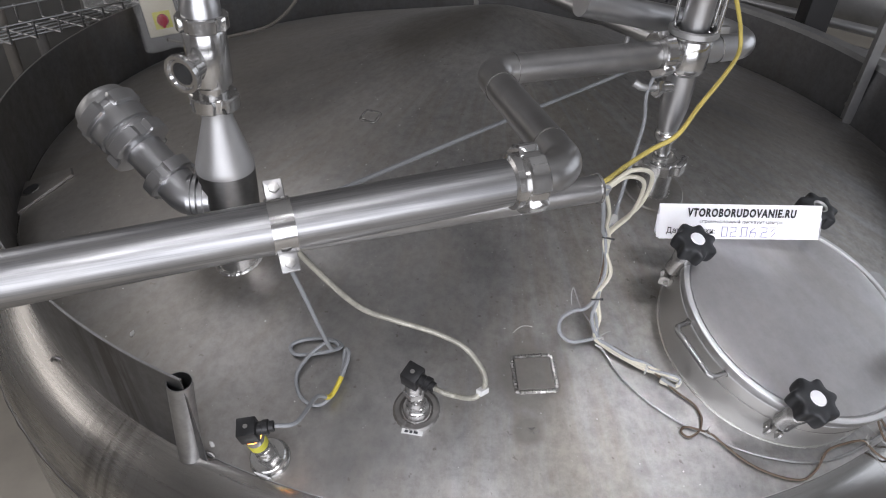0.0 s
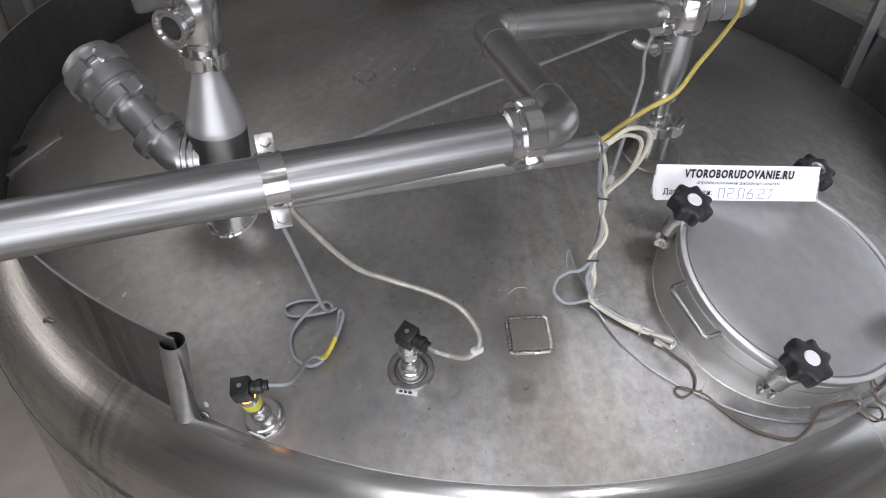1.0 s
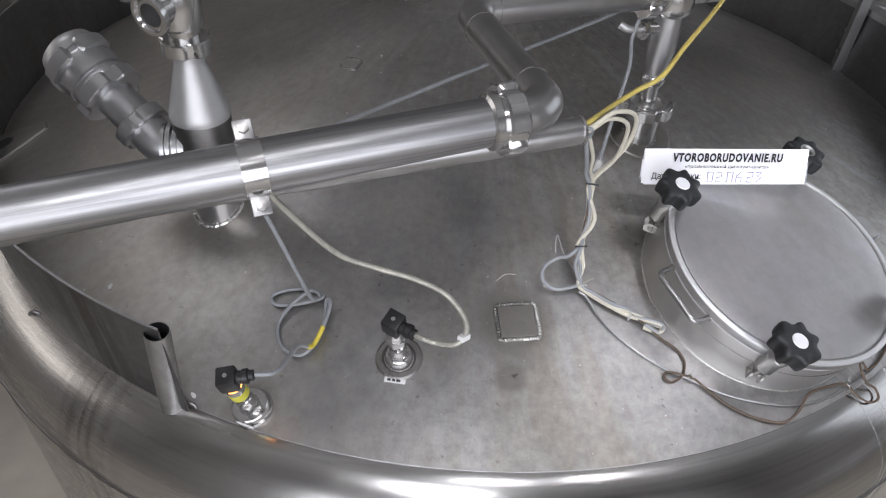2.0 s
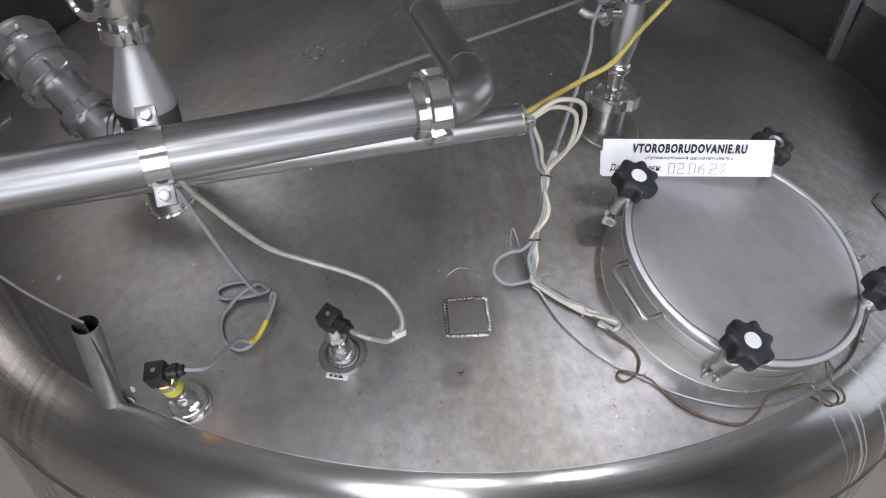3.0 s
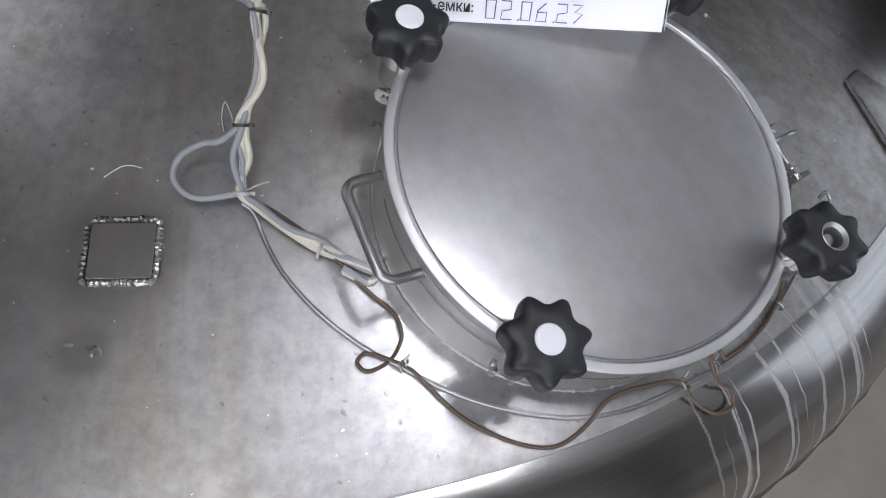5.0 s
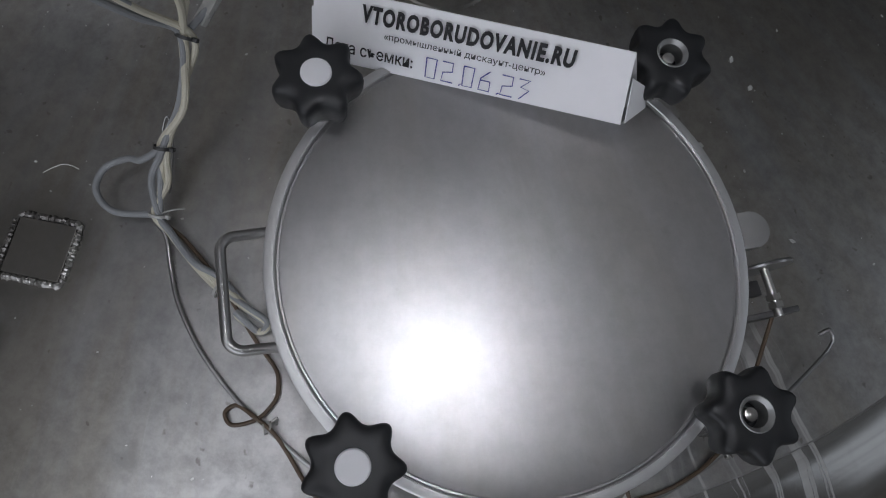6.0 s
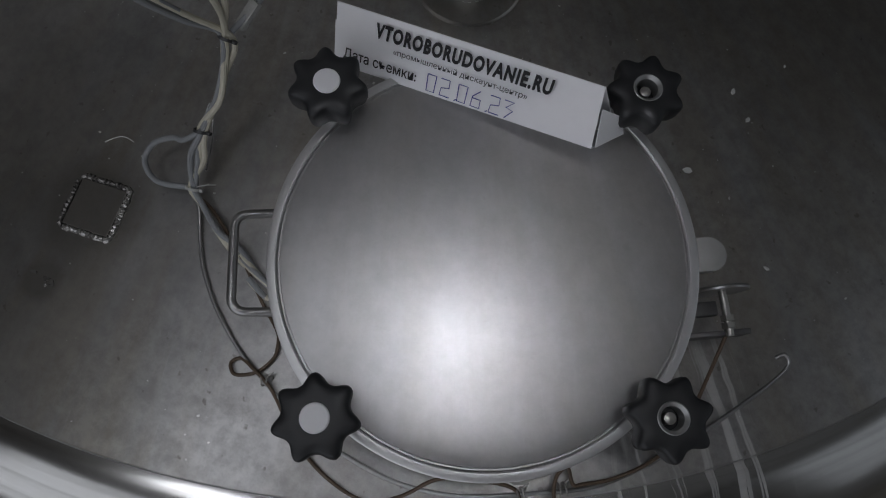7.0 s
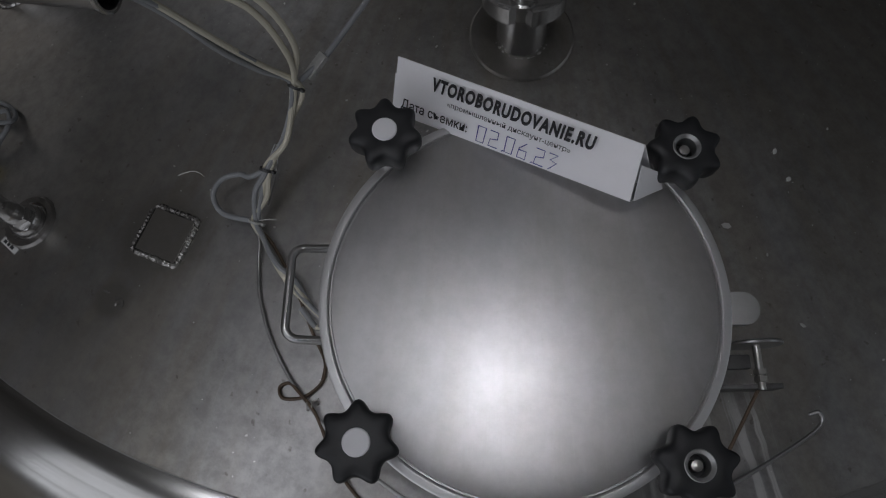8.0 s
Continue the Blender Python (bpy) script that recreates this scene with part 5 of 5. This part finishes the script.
sw = thing("switch_box", (-1.09, 0.42, 0.05), "cream switch box with red knob wrapped in plastic", "switch")
sd = Vector((0.42, -0.85, 0.15)).normalized()
m = axis_frame(Vector((-1.115, 0.430, 0.165)), sd, (0.9, 0.42, 0.1)) @ pose(0.01, 0.024, 0) @ Matrix.Diagonal((1.2, 1.2, 1.0, 1))
part("body", box(0.085, 0.130, 0.05, m, 0.006), BOX_PLASTIC, sw)
part("label", box(0.034, 0.012, 0.001, m @ pose(-0.004, 0.042, 0.0256)), ORANGE_LABEL, sw, "orange label")
part("plate", box(0.046, 0.046, 0.003, m @ pose(0.002, -0.022, 0.0265), 0.001), BAND_YELLOW, sw, "yellow switch plate")
part("knob", lathe([(0.0, 0.046), (0.010, 0.046), (0.015, 0.042), (0.016, 0.028), (0.0, 0.028)], 24, m @ pose(0.002, -0.022, 0)), RED_PLASTIC, sw, "red rotary knob")
part("knob_bar", box(0.008, 0.036, 0.014, m @ pose(0.002, -0.022, 0.046), 0.002), RED_PLASTIC, sw)
bm = box(0.125, 0.185, 0.082, m @ pose(0, -0.012, 0.004), 0.02)
bmesh.ops.subdivide_edges(bm, edges=bm.edges[:], cuts=3, use_grid_fill=True)
for v in bm.verts:
    v.co += Vector((noise.noise(v.co * 22), noise.noise(v.co * 22 + Vector((7, 0, 0))), noise.noise(v.co * 22 + Vector((0, 9, 0))))) * 0.012
part("plastic_wrap", bm, FILM, sw, "crumpled clear plastic wrap")
cable("switch_cable", [Vector((-1.10, 0.44, 0.09)), Vector((-1.04, 0.50, 0.06)), Vector((-0.92, 0.56, 0.07)), Vector((-0.78, 0.64, 0.10)), Vector((-0.70, 0.80, 0.18)), Vector((-0.66, 0.95, 0.30)), Vector((-0.60, 1.18, 0.42))], 0.006, CABLE_DULL, "grey cable from the wrapped switch box")
wrap_bm = box(0.26, 0.10, 0.08, axis_frame(Vector((-1.285, 0.565, 0.205)), (0, 0, 1), td), 0.02)
bmesh.ops.subdivide_edges(wrap_bm, edges=wrap_bm.edges[:], cuts=3, use_grid_fill=True)
for v in wrap_bm.verts:
    v.co += Vector((noise.noise(v.co * 25), noise.noise(v.co * 25 + Vector((5, 0, 0))), noise.noise(v.co * 25 + Vector((0, 6, 0))))) * 0.02
solo("plastic_sheet", wrap_bm, FILM, "crumpled clear plastic on the cable tray", "plastic sheet")

# pipes and beams of the hall beyond the guard
big_pipe = thing("insulated_pipe", (1.9, 1.5, FLOOR_Z), "thick grey insulated pipe beyond the guard", "pipe")
pd = Vector((0.80, -0.60, 0)).normalized()
pc = Vector((1.85, 1.45, 0.10))
part("jacket", sweep([pc - pd * 1.6, pc + pd * 1.8], 0.16, 40), STEEL_MATT, big_pipe)
for k in (-0.9, 0.2, 1.2):
    part("strap", lathe([(0.160, -0.012), (0.164, -0.012), (0.164, 0.012), (0.160, 0.012)], 40, axis_frame(pc + pd * k, pd), closed=True), STEEL_CAST, big_pipe)
    part("support", box(0.06, 0.06, 0.6, pose((pc + pd * k).x, (pc + pd * k).y, -0.355), 0.004), DARK_STEEL, big_pipe)
for z, r, o in ((0.02, 0.022, -0.30), (-0.10, 0.030, -0.24)):
    q = pc + Vector((-pd.y, pd.x, 0)) * o
    rail = thing("small_pipe", (q.x, q.y, FLOOR_Z), "thin steel pipe beside the insulated pipe", "pipe", "pipes beyond the guard")
    part("run", sweep([Vector((q.x, q.y, z)) - pd * 1.6, Vector((q.x, q.y, z)) + pd * 1.6], r, 20), STEEL_PIPE, rail)
    for k in (-1.0, 0.9):
        part("support", sweep([Vector((q.x, q.y, z)) + pd * k, Vector((q.x + pd.x * k, q.y + pd.y * k, FLOOR_Z))], 0.015, 10), DARK_STEEL, rail)
beam = solo("steel_beam", box(0.10, 0.10, CEIL_Z - FLOOR_Z, pose(1.33, 1.05, (CEIL_Z + FLOOR_Z) / 2), 0.004), DARK_STEEL, "dark painted steel column behind the guard", "column")
rack = thing("pipe_rack", (0, 2.0, FLOOR_Z), "dark steel pipe rack behind the tank", "rack")
part("beam", box(4.4, 0.10, 0.16, pose(-0.2, 2.0, 0.10, 0, 0, 4), 0.006), DARK_STEEL, rack)
part("pipe", sweep([Vector((-2.3, 1.75, 0.20)), Vector((1.4, 2.0, 0.20))], 0.045, 24), STEEL_MATT, rack)
for x in (-2.2, 0.1, 1.7):
    part("leg", box(0.10, 0.10, 0.78, pose(x, 2.0 + x * 0.07, -0.27), 0.004), DARK_STEEL, rack)
rail = thing("handrail", (-1.42, -0.75, FLOOR_Z), "dark bent tube rail on the platform", "rail")
part("tube", sweep(spline([Vector((-1.62, -0.30, -0.30)), Vector((-1.50, -0.62, -0.30)), Vector((-1.34, -0.90, -0.34)), Vector((-1.22, -1.06, -0.44)), Vector((-1.16, -1.14, FLOOR_Z))], 8), 0.028, 20), DARK_STEEL, rail)

# dark machinery seen past the cable tray
plant = thing("machine_frame", (-2.15, 0.5, FLOOR_Z), "dark machine frame with upright tubes behind the tray", "machine")
part("body", box(0.5, 2.6, 0.80, pose(-2.25, 0.45, FLOOR_Z + 0.40, 0, 0, -14), 0.01), DULL_GREY, plant)
rng = random.Random(8)
for k in range(12):
    u = k / 11
    x, y = -1.86 + 0.55 * u, -0.55 + 2.0 * u
    lean_ = rng.uniform(-0.06, 0.06)
    part("tube", sweep([Vector((x, y, FLOOR_Z)), Vector((x + lean_ * 0.4, y + lean_, rng.uniform(-0.05, 0.45)))], rng.uniform(0.008, 0.02), 10), rng.choice((DULL_GREY, STEEL_GUARD, CABLE_DULL)), plant)
